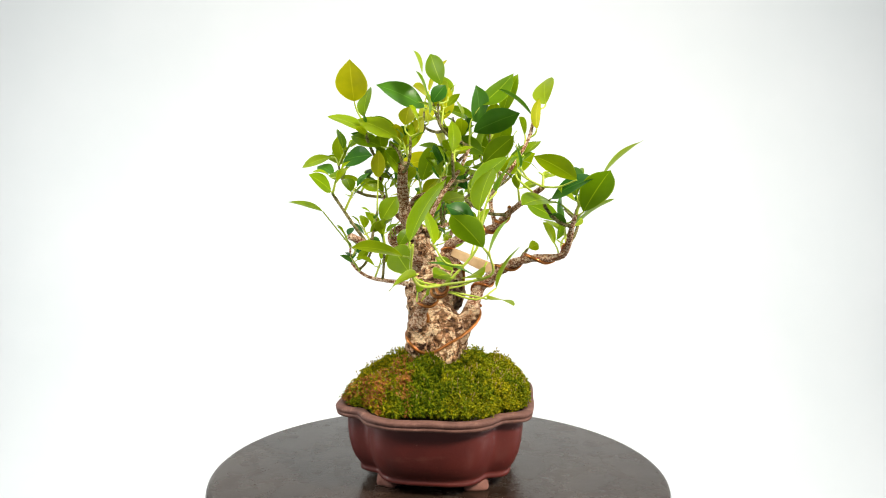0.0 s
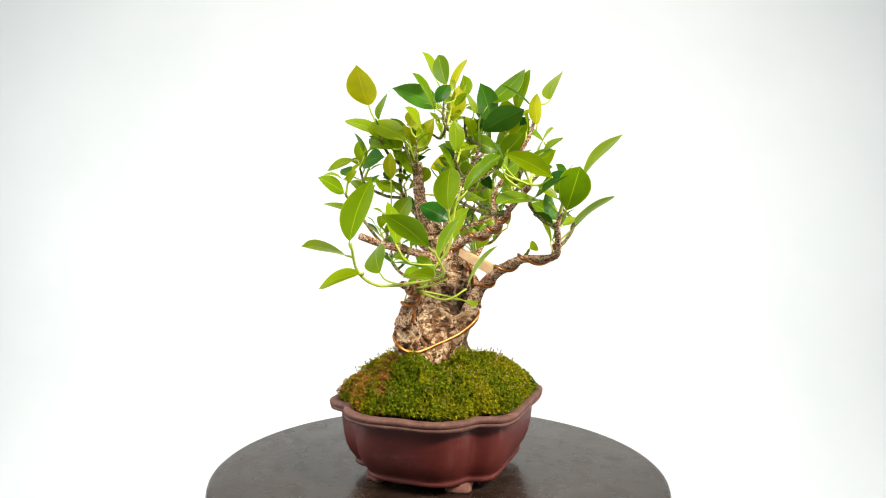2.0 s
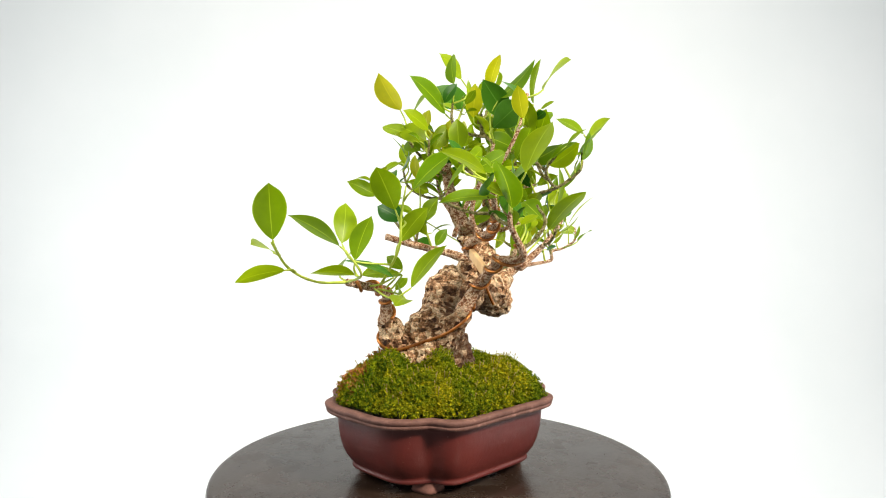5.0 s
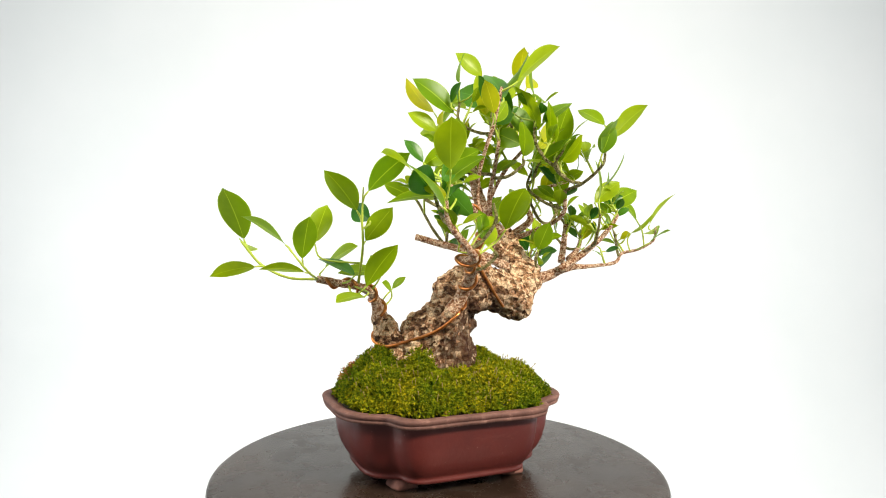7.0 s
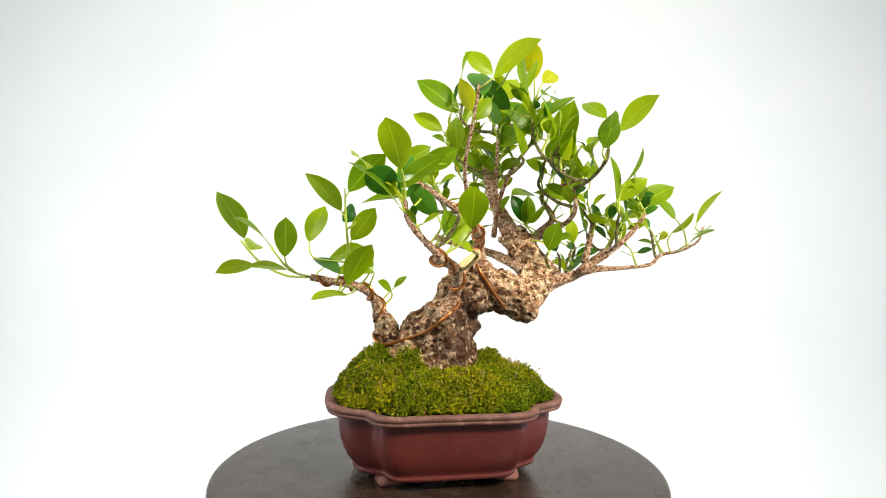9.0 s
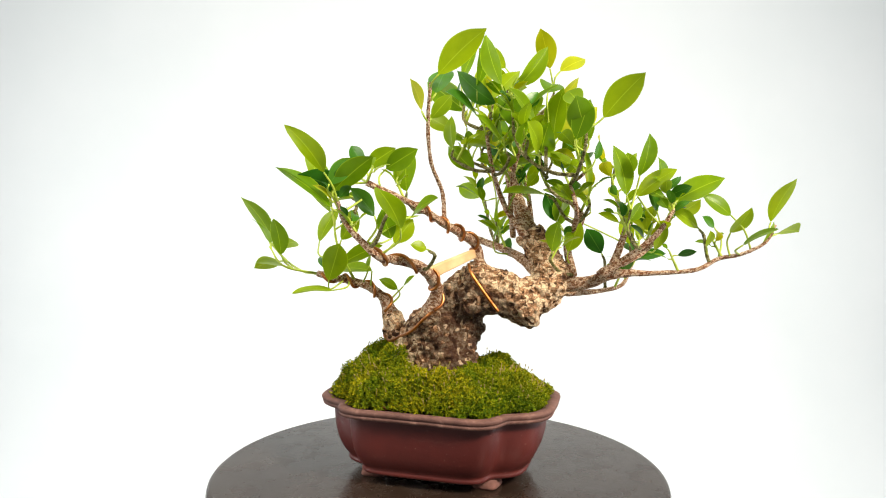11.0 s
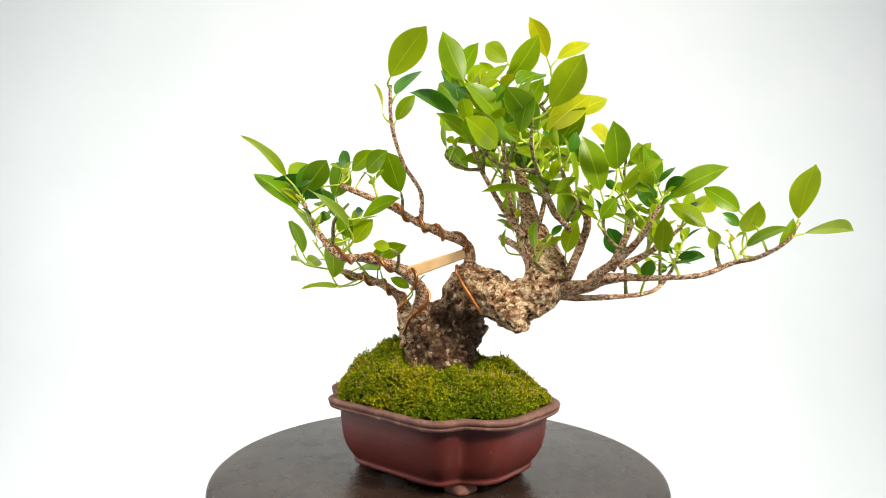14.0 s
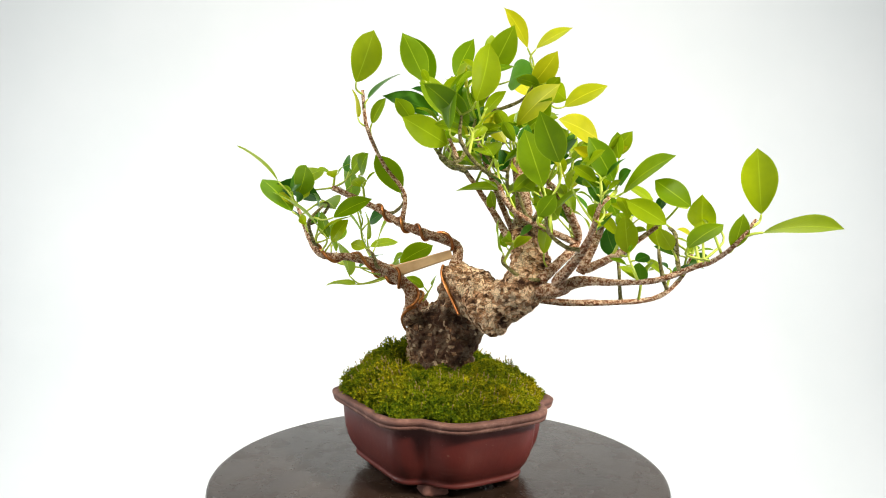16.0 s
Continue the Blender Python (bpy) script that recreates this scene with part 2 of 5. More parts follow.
def turntable():
    base = tagged(new("turntable"), "round dark brown waxed wooden turntable, lightly scuffed", "turntable")
    bm = bmesh.new()
    lathe(bm, ring(0.181, 200), [(-0.030, 1, -0.004), (-0.029, 1, -0.001), (-0.026, 1, 0), (-0.004, 1, 0), (-0.0015, 1, -0.0008), (-0.0004, 1, -0.0022), (0, 1, -0.004)])
    part("disc", bm, DISC, base, smooth=False)
    bm = bmesh.new()
    lathe(bm, ring(0.05, 48), [(-0.84, 1, 0.04), (-0.83, 1, 0.04), (-0.82, 1, 0.0), (-0.04, 1, 0.0), (-0.0305, 1, 0.06)])
    part("column", bm, METAL, base)
    bm = bmesh.new()
    lathe(bm, ring(0.16, 64), [(-0.899, 1, 0.0), (-0.85, 1, 0.0), (-0.841, 1, -0.01)])
    part("foot_plate", bm, METAL, base)
    return base


# ---- pot ----
POT_Z = 0.0605
POT_X, POT_Y, POT_TURN = 0.0006, 0.0020, radians(-6.8)


def lobes(a):
    """The rim's distance from the pot's middle at the angle a: a broad lobe on each long side, a narrow one at each end."""
    c, q = abs(math.cos(a)), abs(math.sin(a))
    ra = ((c / 0.0760) ** 7 + (q / 0.0655) ** 7) ** (-1 / 7)
    rb = ((c / 0.0555) ** 4 + (q / 0.0945) ** 4) ** -0.25
    return (ra ** 24 + rb ** 24) ** (1 / 24)


def pot_outline(s, e, n=176):
    out = []
    for k in range(n):
        a = 2 * math.pi * k / n
        r = lobes(a) * s + e
        out.append((r * math.cos(a + POT_TURN) + POT_X, r * math.sin(a + POT_TURN) + POT_Y))
    return out


def flower_pot():
    pot = tagged(new("flower_pot"), "reddish brown unglazed clay bonsai pot with lobed outline", "pot")
    bm = bmesh.new()
    lathe(bm, pot_outline, [(0.0082, 0.72, -0.003), (0.0082, 0.755, 0), (0.0092, 0.772, 0), (0.0112, 0.772, 0), (0.0122, 0.764, 0), (0.0145, 0.785, 0),
                            (0.019, 0.822, 0), (0.025, 0.853, 0), (0.033, 0.876, 0), (0.042, 0.890, 0), (POT_Z - 0.008, 0.897, 0), (POT_Z - 0.006, 0.90, 0)], caps=False)
    part("body", bm, CLAY, pot)
    bm = bmesh.new()
    lathe(bm, pot_outline, [(POT_Z - 0.0075, 0.885, 0), (POT_Z - 0.0075, 0.93, 0), (POT_Z - 0.0074, 0.966, 0), (POT_Z - 0.0068, 0.984, 0), (POT_Z - 0.0046, 0.992, 0), (POT_Z - 0.0042, 0.983, 0), (POT_Z - 0.0038, 0.993, 0),
                            (POT_Z - 0.0016, 1.0, 0), (POT_Z - 0.0006, 0.995, 0), (POT_Z - 0.0001, 0.982, 0), (POT_Z + 0.0003, 0.95, 0), (POT_Z - 0.0004, 0.915, 0), (POT_Z - 0.003, 0.895, 0), (POT_Z - 0.02, 0.86, 0)], caps=False)
    for v in bm.verts:
        v.co += v.co.normalized() * 0.0006 * noise.noise(v.co * 60) + Vector((0, 0, 0.0006 * noise.noise(v.co * 45)))
    part("rim", bm, RIMCLAY, pot, "worn paler rolled clay rim")
    bm = bmesh.new()
    lathe(bm, lambda s, e: pot_outline(s, e)[::-1], [(0.0081, 0.725, -0.003), (0.0115, 0.70, 0)])
    part("underside", bm, CLAY, pot)
    for sx in (-1, 1):
        for sy in (-1, 1):
            bm = bmesh.new()
            prof = [(0.0, 0.90), (0.0015, 1.0), (0.0035, 0.97), (0.007, 0.9), (0.0105, 0.6)]
            rings = []
            for z, s in prof:
                rings.append([bm.verts.new((s * (0.0084 + 0.0018 * math.cos(4 * a)) * math.cos(a), s * (0.0118 + 0.0014 * math.cos(3 * a)) * math.sin(a), z)) for a in [2 * math.pi * k / 20 for k in range(20)]])
            for a, b in zip(rings, rings[1:]):
                for k in range(20):
                    bm.faces.new((a[k], a[(k + 1) % 20], b[(k + 1) % 20], b[k]))
            bm.faces.new(rings[0][::-1])
            bm.faces.new(rings[-1])
            for v in bm.verts:
                v.co += 0.0012 * Vector((noise.noise(v.co * 200), noise.noise(v.co * 210 + Vector((5, 0, 0))), 0))
            foot = part("foot", bm, FOOTCLAY, pot, "pale chipped clay foot")
            foot.matrix_local = pose(POT_X, POT_Y, 0, 0, 0, math.degrees(POT_TURN)) @ pose(sx * FOOT_X, sy * FOOT_Y, 0, 0, 0, 35 * sx * sy)
    return pot


FOOT_X, FOOT_Y = 0.0335, 0.0465


# ---- moss ----
def moss_height(x, y):
    x, y = x - POT_X, y - POT_Y
    edge = lobes(math.atan2(y, x) - POT_TURN) * 0.875
    t = math.hypot(x, y) / edge
    dip = 0.012 * math.exp(-(math.hypot(x, y + 0.002) / 0.036) ** 4)
    dome = max(0, 1 - t ** 3.0) ** 0.62 * (1 - 0.20 * max(-1, min(1, y / 0.07)))
    lump = noise.noise(Vector((x, y, 0)) * 42) * 0.010 + noise.noise(Vector((x, y, 3)) * 78) * 0.010 - 0.008 * max(0, 0.25 - abs(noise.noise(Vector((x, y, 9)) * 55))) * 4 + 0.001
    return POT_Z - 0.004 + (0.0325 + lump - dip) * dome, t


def moss():
    rng = random.Random(4)
    bm = bmesh.new()
    N = 60
    grid = [[None] * (N + 1) for _ in range(N + 1)]
    for i in range(N + 1):
        for j in range(N + 1):
            u, v = 2 * i / N - 1, 2 * j / N - 1
            x, y = u * math.sqrt(1 - v * v / 2) , v * math.sqrt(1 - u * u / 2)
            a = math.atan2(y, x)
            R = lobes(a - POT_TURN) * 0.885
            rr = math.hypot(x, y)
            x, y = rr * R * math.cos(a) + POT_X, rr * R * math.sin(a) + POT_Y
            z, t = moss_height(x, y)
            grid[i][j] = bm.verts.new((x, y, z - 0.004))
    for i in range(N):
        for j in range(N):
            bm.faces.new((grid[i][j], grid[i + 1][j], grid[i + 1][j + 1], grid[i][j + 1]))
    soil = mesh("moss_soil", bm, SOIL)
    ob = tagged(new("soil_mound", soil), "dark soil mound filling the clay pot", "soil", kind="stuff")
    # tufts: three-bladed stars of tiny leaves
    verts, faces, mats = [], [], []

    def blade(p, d, w, mat):
        s = d.cross(Vector((rng.uniform(-1, 1), rng.uniform(-1, 1), rng.uniform(-1, 1)))).normalized() * w
        k = len(verts)
        verts.extend([p - s, p + s, p + d * 0.55 + s * 1.1, p + d, p + d * 0.55 - s * 1.1])
        faces.append((k, k + 1, k + 2, k + 3, k + 4))
        mats.append(mat)

    count = 0
    while count < MOSS_TUFTS:
        x, y = rng.uniform(-0.080, 0.080), rng.uniform(-0.096, 0.098)
        z, t = moss_height(x, y)
        if t > 0.985:
            continue
        count += 1
        zx, zy = moss_height(x + 0.002, y)[0], moss_height(x, y + 0.002)[0]
        nrm = Vector((z - zx, z - zy, 0.002)).normalized()
        sway = Vector((noise.noise(Vector((x, y, 11)) * 120), noise.noise(Vector((x, y, 15)) * 120), 0))
        lean = (nrm + Vector((0, 0, 0.25)) + 0.45 * Vector((rng.uniform(-1, 1), rng.uniform(-1, 1), rng.uniform(-0.5, 1))) + 0.9 * sway).normalized()
        p = Vector((x, y, z - 0.003))
        h = rng.uniform(0.0040, 0.0085) * (1 + 0.6 * noise.noise(Vector((x, y, 7)) * 140))
        red = x < -0.02 and y < -0.03 and t > 0.60 and noise.noise(Vector((x, y, 1)) * 50) > -0.2 and rng.random() < 0.55
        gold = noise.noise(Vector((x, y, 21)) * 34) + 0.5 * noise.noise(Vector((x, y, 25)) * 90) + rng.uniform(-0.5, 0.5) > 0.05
        top = p + lean * h
        blade(p, lean * h, 0.0003, 1 if red else 0)
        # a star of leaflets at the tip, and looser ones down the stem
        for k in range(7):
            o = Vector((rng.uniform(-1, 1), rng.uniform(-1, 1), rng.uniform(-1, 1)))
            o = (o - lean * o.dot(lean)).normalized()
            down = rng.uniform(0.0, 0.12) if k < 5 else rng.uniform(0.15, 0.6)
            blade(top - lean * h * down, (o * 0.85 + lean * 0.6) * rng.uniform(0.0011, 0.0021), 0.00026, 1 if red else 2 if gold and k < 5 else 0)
    me = bpy.data.meshes.new("moss")
    me.from_pydata(verts, [], faces)
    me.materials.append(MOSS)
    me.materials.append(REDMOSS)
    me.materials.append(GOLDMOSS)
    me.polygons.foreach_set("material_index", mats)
    green = tagged(new("moss", me), "thick cushion of bright green moss with rusty patches", "moss", kind="stuff")
    # spore stalks with capsules
    bm = bmesh.new()
    for _ in range(330):
        a, t = rng.uniform(0, 2 * math.pi), rng.uniform(0.62, 0.98)
        o = pot_outline(0.885, 0, 176)[int(a / (2 * math.pi) * 176) % 176]
        x, y = POT_X + (o[0] - POT_X) * t, POT_Y + (o[1] - POT_Y) * t
        z, _t = moss_height(x, y)
        out = Vector((x, y, 0)).normalized()
        d = (out * rng.uniform(0, 0.7) + Vector((0, 0, 1)) + 0.3 * Vector((rng.uniform(-1, 1), rng.uniform(-1, 1), 0))).normalized()
        p = Vector((x, y, z))
        h = rng.uniform(0.004, 0.0095)
        tube(bm, [(*p, 0.00012), (*(p + d * h * 0.6), 0.00012), (*(p + d * h), 0.00012)], 1, 3)
        q = p + d * h
        tube(bm, [(*q, 0.0002), (*(q + d * 0.0008), 0.0006), (*(q + d * 0.0018), 0.0002)], 1, 5)
    stalks = tagged(new("moss_stalks", mesh("moss_stalks", bm, CAPSULE)), "thin brown spore stalks standing over the moss", "moss", kind="stuff")
    bm = bmesh.new()
    bmesh.ops.create_icosphere(bm, subdivisions=2, radius=0.0022)
    for v in bm.verts:
        v.co *= 1 + 0.5 * noise.noise(v.co * 700)
    grit = tagged(new("grit_grain", mesh("grit_grain", bm, GRIT)), "small pinkish red grit grain on the moss edge", "grit")
    grit.data.transform(Matrix.Translation((0.0625, -0.0295, POT_Z + 0.001)))
    return [ob, green, stalks, grit]


MOSS_TUFTS = 56000

# ---- the tree ----
TREE = tagged(new("bonsai_tree"), "small fig bonsai with gnarled trunk and glossy green leaves", "bonsai")
BOUGHS, PATHS = {}, {}


def limb(name, key, pts, mat=None, label="", rough=0.12, sides=10, nodes=0.10, parent=None):
    bm = bmesh.new()
    tube(bm, pts, 6, sides, rough, 260, nodes)
    ob = part(name, bm, mat or TWIG, parent or TREE, label)
    BOUGHS[key], PATHS[key] = ob, pts
    return ob


def trunk():
    """Fused tapering tubes with a knobbly skin."""
    bm = bmesh.new()
    tube(bm, [(-0.0032, -0.0164, 0.0602, 0.0285), (-0.0049, -0.0122, 0.0898, 0.0240), (-0.0011, -0.0079, 0.1083, 0.0225), (-0.0059, 0.0121, 0.1207, 0.0187), (-0.0078, 0.0224, 0.1413, 0.0200), (0.0036, 0.0327, 0.1500, 0.0162), (0.0105, 0.0295, 0.166, 0.0092)], 6, 18, 0.10, 70)
    tube(bm, [(-0.0008, 0.0103, 0.0597, 0.0273), (-0.001, 0.0079, 0.0912, 0.0226), (-0.0076, 0.0122, 0.1071, 0.0186), (-0.0091, 0.0222, 0.1222, 0.0175)], 6, 18, 0.10, 70)
    tube(bm, [(-0.0032, 0.0361, 0.1436, 0.0200), (0.0025, 0.0509, 0.1433, 0.0170), (0.0051, 0.0694, 0.1333, 0.0164), (0.0076, 0.0816, 0.1285, 0.0120)], 6, 18, 0.12, 80)
    tube(bm, [(-0.0048, 0.0681, 0.1383, 0.0150), (-0.0039, 0.0869, 0.1486, 0.0148), (-0.02, 0.0844, 0.171, 0.0134), (-0.0236, 0.0706, 0.1919, 0.0108)], 6, 18, 0.10, 70)
    # the root of the winding side branch, an old burr, and the stump that carries the low branch
    tube(bm, [(0.012, -0.004, 0.108, 0.011), (0.0215, -0.0055, 0.120, 0.0082), (0.0262, -0.0035, 0.131, 0.0060)], 6, 14, 0.08, 90)
    tube(bm, [(0.004, 0.026, 0.136, 0.010), (0.013, 0.0275, 0.1365, 0.0105), (0.0195, 0.0275, 0.136, 0.0065)], 5, 14, 0.16, 130)
    tube(bm, [(-0.0045, -0.022, 0.0851, 0.0155), (-0.0141, -0.037, 0.1021, 0.0108), (-0.0172, -0.0455, 0.1215, 0.0080)], 6, 16, 0.06, 70)
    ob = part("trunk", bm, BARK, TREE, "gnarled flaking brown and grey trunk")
    rm = ob.modifiers.new("fuse", "REMESH")
    rm.mode, rm.voxel_size = "VOXEL", 0.0010
    tex = bpy.data.textures.new("bark_lumps", "CLOUDS")
    tex.noise_scale, tex.noise_depth = 0.011, 3
    dp = ob.modifiers.new("knobs", "DISPLACE")
    dp.texture, dp.strength, dp.mid_level, dp.texture_coords = tex, 0.0075, 0.5, "LOCAL"
    tex = bpy.data.textures.new("bark_flakes", "VORONOI")
    tex.noise_scale, tex.distance_metric = 0.0042, "DISTANCE"
    dp = ob.modifiers.new("flakes", "DISPLACE")
    dp.texture, dp.strength, dp.mid_level, dp.texture_coords = tex, 0.0022, 0.4, "LOCAL"
    BOUGHS["trunk"] = ob
    return ob


trunk()
limb("branch", "U", [(-0.0235, 0.0699, 0.1914, 0.0081), (-0.0324, 0.0629, 0.211, 0.0063), (-0.0347, 0.0565, 0.2294, 0.005), (-0.0342, 0.0506, 0.2538, 0.0041)])
limb("branch", "X", [(-0.010, 0.078, 0.160, 0.0052), (-0.036, 0.060, 0.172, 0.0037), (-0.061, 0.0395, 0.1796, 0.0032), (-0.0757, 0.0159, 0.1872, 0.003)])
limb("branch", "P", [(-0.0172, -0.0455, 0.1205, 0.0072), (-0.0130, -0.0509, 0.1345, 0.0042), (-0.0055, -0.0588, 0.1435, 0.0034), (-0.0005, -0.0722, 0.1494, 0.0033), (0.0015, -0.0863, 0.152, 0.003), (0.0004, -0.1048, 0.1558, 0.0028)])
limb("twig", "Pa", [(0.0004, -0.1048, 0.1558, 0.001), (-0.012, -0.1226, 0.1565, 0.0009), (-0.0177, -0.1414, 0.1662, 0.0009), (-0.0163, -0.1564, 0.1834, 0.0008)], mat=STEM, rough=0.03, nodes=0.25, parent=BOUGHS["P"])
limb("twig", "Pb", [(-0.0005, -0.0722, 0.1494, 0.001), (0.0246, -0.079, 0.1787, 0.0009), (0.0289, -0.0814, 0.2014, 0.0008), (0.0348, -0.0831, 0.2226, 0.0005)], mat=STEM, rough=0.03, nodes=0.25, parent=BOUGHS["P"])
limb("twig", "Pc", [(0.0004, -0.1048, 0.1558, 0.0009), (0.0313, -0.1222, 0.1633, 0.0008), (0.0298, -0.1349, 0.1788, 0.0006)], mat=STEM, rough=0.03, nodes=0.25, parent=BOUGHS["P"])
limb("branch", "Q", [(0.0250, -0.0045, 0.128, 0.0062), (0.0320, 0.0031, 0.1450, 0.0046), (0.0420, 0.0015, 0.1555, 0.0043), (0.0571, -0.0057, 0.166, 0.0038), (0.0711, -0.0232, 0.1714, 0.003), (0.0948, -0.0272, 0.1743, 0.0027), (0.0976, -0.0486, 0.1961, 0.0019), (0.1013, -0.0535, 0.2114, 0.0012)])
limb("branch", "R", [(0.012, 0.034, 0.163, 0.0048), (0.0069, 0.0297, 0.1809, 0.0038), (0.0324, 0.0216, 0.1904, 0.0034), (0.0453, 0.0107, 0.1972, 0.0028), (0.0563, -0.0054, 0.2087, 0.0024), (0.0768, -0.0402, 0.226, 0.0022)])
limb("twig", "S", [(0.0453, 0.0107, 0.1972, 0.0019), (0.0415, 0.0084, 0.2206, 0.0016), (0.0562, 0.0023, 0.2422, 0.0014), (0.0715, 0.0028, 0.2691, 0.0014), (0.0772, 0.0056, 0.2955, 0.0011)], parent=BOUGHS["R"])
limb("branch", "V", [(-0.014, 0.09, 0.15, 0.0074), (-0.0118, 0.1167, 0.1515, 0.0052), (-0.0099, 0.1401, 0.1592, 0.0037), (-0.0109, 0.1688, 0.1603, 0.0019), (-0.0083, 0.1997, 0.1634, 0.0017), (-0.0184, 0.219, 0.172, 0.0016), (-0.0113, 0.2348, 0.1763, 0.0014), (-0.0061, 0.2501, 0.1853, 0.0011), (-0.0109, 0.2586, 0.1986, 0.0008)])
limb("branch", "W", [(-0.0024, 0.1267, 0.1578, 0.0041), (0.0053, 0.1531, 0.1765, 0.0027), (0.0112, 0.1683, 0.1914, 0.0021), (0.016, 0.1776, 0.2057, 0.0015), (0.0124, 0.1823, 0.2122, 0.001)])
limb("twig", "Y", [(-0.008, 0.084, 0.1480, 0.0034), (-0.0277, 0.097, 0.1418, 0.0027), (-0.0424, 0.1209, 0.1417, 0.0022), (-0.0754, 0.1495, 0.1452, 0.0017), (-0.0941, 0.1598, 0.1599, 0.0014), (-0.096, 0.167, 0.1768, 0.0011)])
limb("branch", "Z", [(-0.008, 0.106, 0.158, 0.0037), (-0.0484, 0.1024, 0.1839, 0.0033), (-0.0296, 0.1132, 0.204, 0.003), (-0.0241, 0.1003, 0.2253, 0.0019), (0.0221, 0.1134, 0.2365, 0.0013)])
limb("twig", "Z2", [(-0.0484, 0.1024, 0.1839, 0.0024), (0.018, 0.1084, 0.2044, 0.0019), (0.0318, 0.1032, 0.2276, 0.0014)])
limb("branch", "K", [(-0.0109, 0.0688, 0.1881, 0.0031), (-0.0091, 0.0558, 0.205, 0.0024), (0.0001, 0.0474, 0.224, 0.0019), (0.0149, 0.0424, 0.2447, 0.0016), (0.0247, 0.0397, 0.266, 0.0013)])
limb("branch", "J", [(-0.0296, 0.057, 0.1879, 0.0024), (-0.014, 0.0554, 0.2168, 0.002), (0.0037, 0.0596, 0.2431, 0.0016), (0.0224, 0.0689, 0.2636, 0.0013)])
limb("branch", "Wa", [(-0.0134, 0.1373, 0.1646, 0.0033), (-0.0187, 0.1449, 0.1843, 0.0027), (-0.0218, 0.1499, 0.1997, 0.0025)])
limb("branch", "Wb", [(-0.0111, 0.1442, 0.1672, 0.003), (-0.0196, 0.1632, 0.1777, 0.0022), (-0.0352, 0.1814, 0.1955, 0.0013)])
limb("twig", "N", [(-0.0184, 0.0745, 0.1832, 0.0024), (-0.0526, 0.0686, 0.2234, 0.0019), (-0.0544, 0.0623, 0.2543, 0.0014)])
limb("twig", "G0", [(0.0247, 0.0397, 0.266, 0.0014), (0.0105, 0.046, 0.2758, 0.0013), (-0.0036, 0.0523, 0.2936, 0.0012), (-0.0086, 0.0531, 0.3088, 0.0009)], mat=SHOOT, rough=0.03, nodes=0.2)
limb("twig", "G1", [(0.0052, 0.0484, 0.2825, 0.0014), (-0.0057, 0.0652, 0.2828, 0.0013), (-0.0166, 0.0819, 0.2911, 0.0012), (-0.0167, 0.0897, 0.3051, 0.0009)], mat=SHOOT, rough=0.03, nodes=0.2)
limb("twig", "G2", [(0.0318, 0.1032, 0.2276, 0.0014), (0.0499, 0.1074, 0.2334, 0.0013), (0.068, 0.1116, 0.2472, 0.0012), (0.069, 0.1131, 0.2631, 0.0009)], mat=SHOOT, rough=0.03, nodes=0.2)
limb("twig", "G3", [(-0.0544, 0.0623, 0.2543, 0.0014), (-0.0594, 0.0497, 0.259, 0.0013), (-0.0644, 0.0371, 0.2718, 0.0012), (-0.0685, 0.0364, 0.2873, 0.0009)], mat=SHOOT, rough=0.03, nodes=0.2)
limb("twig", "G4", [(0.0141, 0.0444, 0.2734, 0.0014), (0.006, 0.0311, 0.2743, 0.0013), (-0.0021, 0.0178, 0.2832, 0.0012), (-0.0031, 0.0187, 0.2992, 0.0009)], mat=SHOOT, rough=0.03, nodes=0.2)
limb("twig", "G5", [(0.0477, 0.1069, 0.2327, 0.0014), (0.0518, 0.0895, 0.2346, 0.0013), (0.0559, 0.0722, 0.2446, 0.0012), (0.0653, 0.0731, 0.2563, 0.0009)], mat=SHOOT, rough=0.03, nodes=0.2)
limb("twig", "G6", [(-0.0344, 0.0528, 0.2447, 0.0014), (-0.0304, 0.0349, 0.2459, 0.0013), (-0.0264, 0.017, 0.2551, 0.0012), (-0.026, 0.0161, 0.2711, 0.0009)], mat=SHOOT, rough=0.03, nodes=0.2)
limb("twig", "G7", [(-0.0152, 0.0798, 0.2901, 0.0014), (-0.0206, 0.0849, 0.2818, 0.0013), (-0.026, 0.0899, 0.2815, 0.0012), (-0.0341, 0.091, 0.2872, 0.0009)], mat=SHOOT, rough=0.03, nodes=0.2)
limb("twig", "G8", [(-0.0526, 0.0686, 0.2234, 0.0014), (-0.0699, 0.0642, 0.2254, 0.0013), (-0.0872, 0.0597, 0.2355, 0.0012), (-0.0925, 0.0581, 0.2505, 0.0009)], mat=SHOOT, rough=0.03, nodes=0.2)
limb("twig", "G9", [(0.0559, 0.0722, 0.2446, 0.0014), (0.0498, 0.0669, 0.251, 0.0013), (0.0438, 0.0616, 0.2653, 0.0012), (0.044, 0.0608, 0.2813, 0.0009)], mat=SHOOT, rough=0.03, nodes=0.2)
limb("twig", "G10", [(-0.0218, 0.1499, 0.1997, 0.0014), (-0.0302, 0.1444, 0.2122, 0.0013), (-0.0386, 0.1388, 0.2327, 0.0012), (-0.0358, 0.141, 0.2483, 0.0009)], mat=SHOOT, rough=0.03, nodes=0.2)
limb("twig", "G11", [(-0.063, 0.0403, 0.1794, 0.0014), (-0.0745, 0.0325, 0.1960, 0.0013), (-0.09, 0.0261, 0.2196, 0.0012), (-0.0923, 0.0225, 0.2238, 0.0009)], mat=SHOOT, rough=0.03, nodes=0.2)
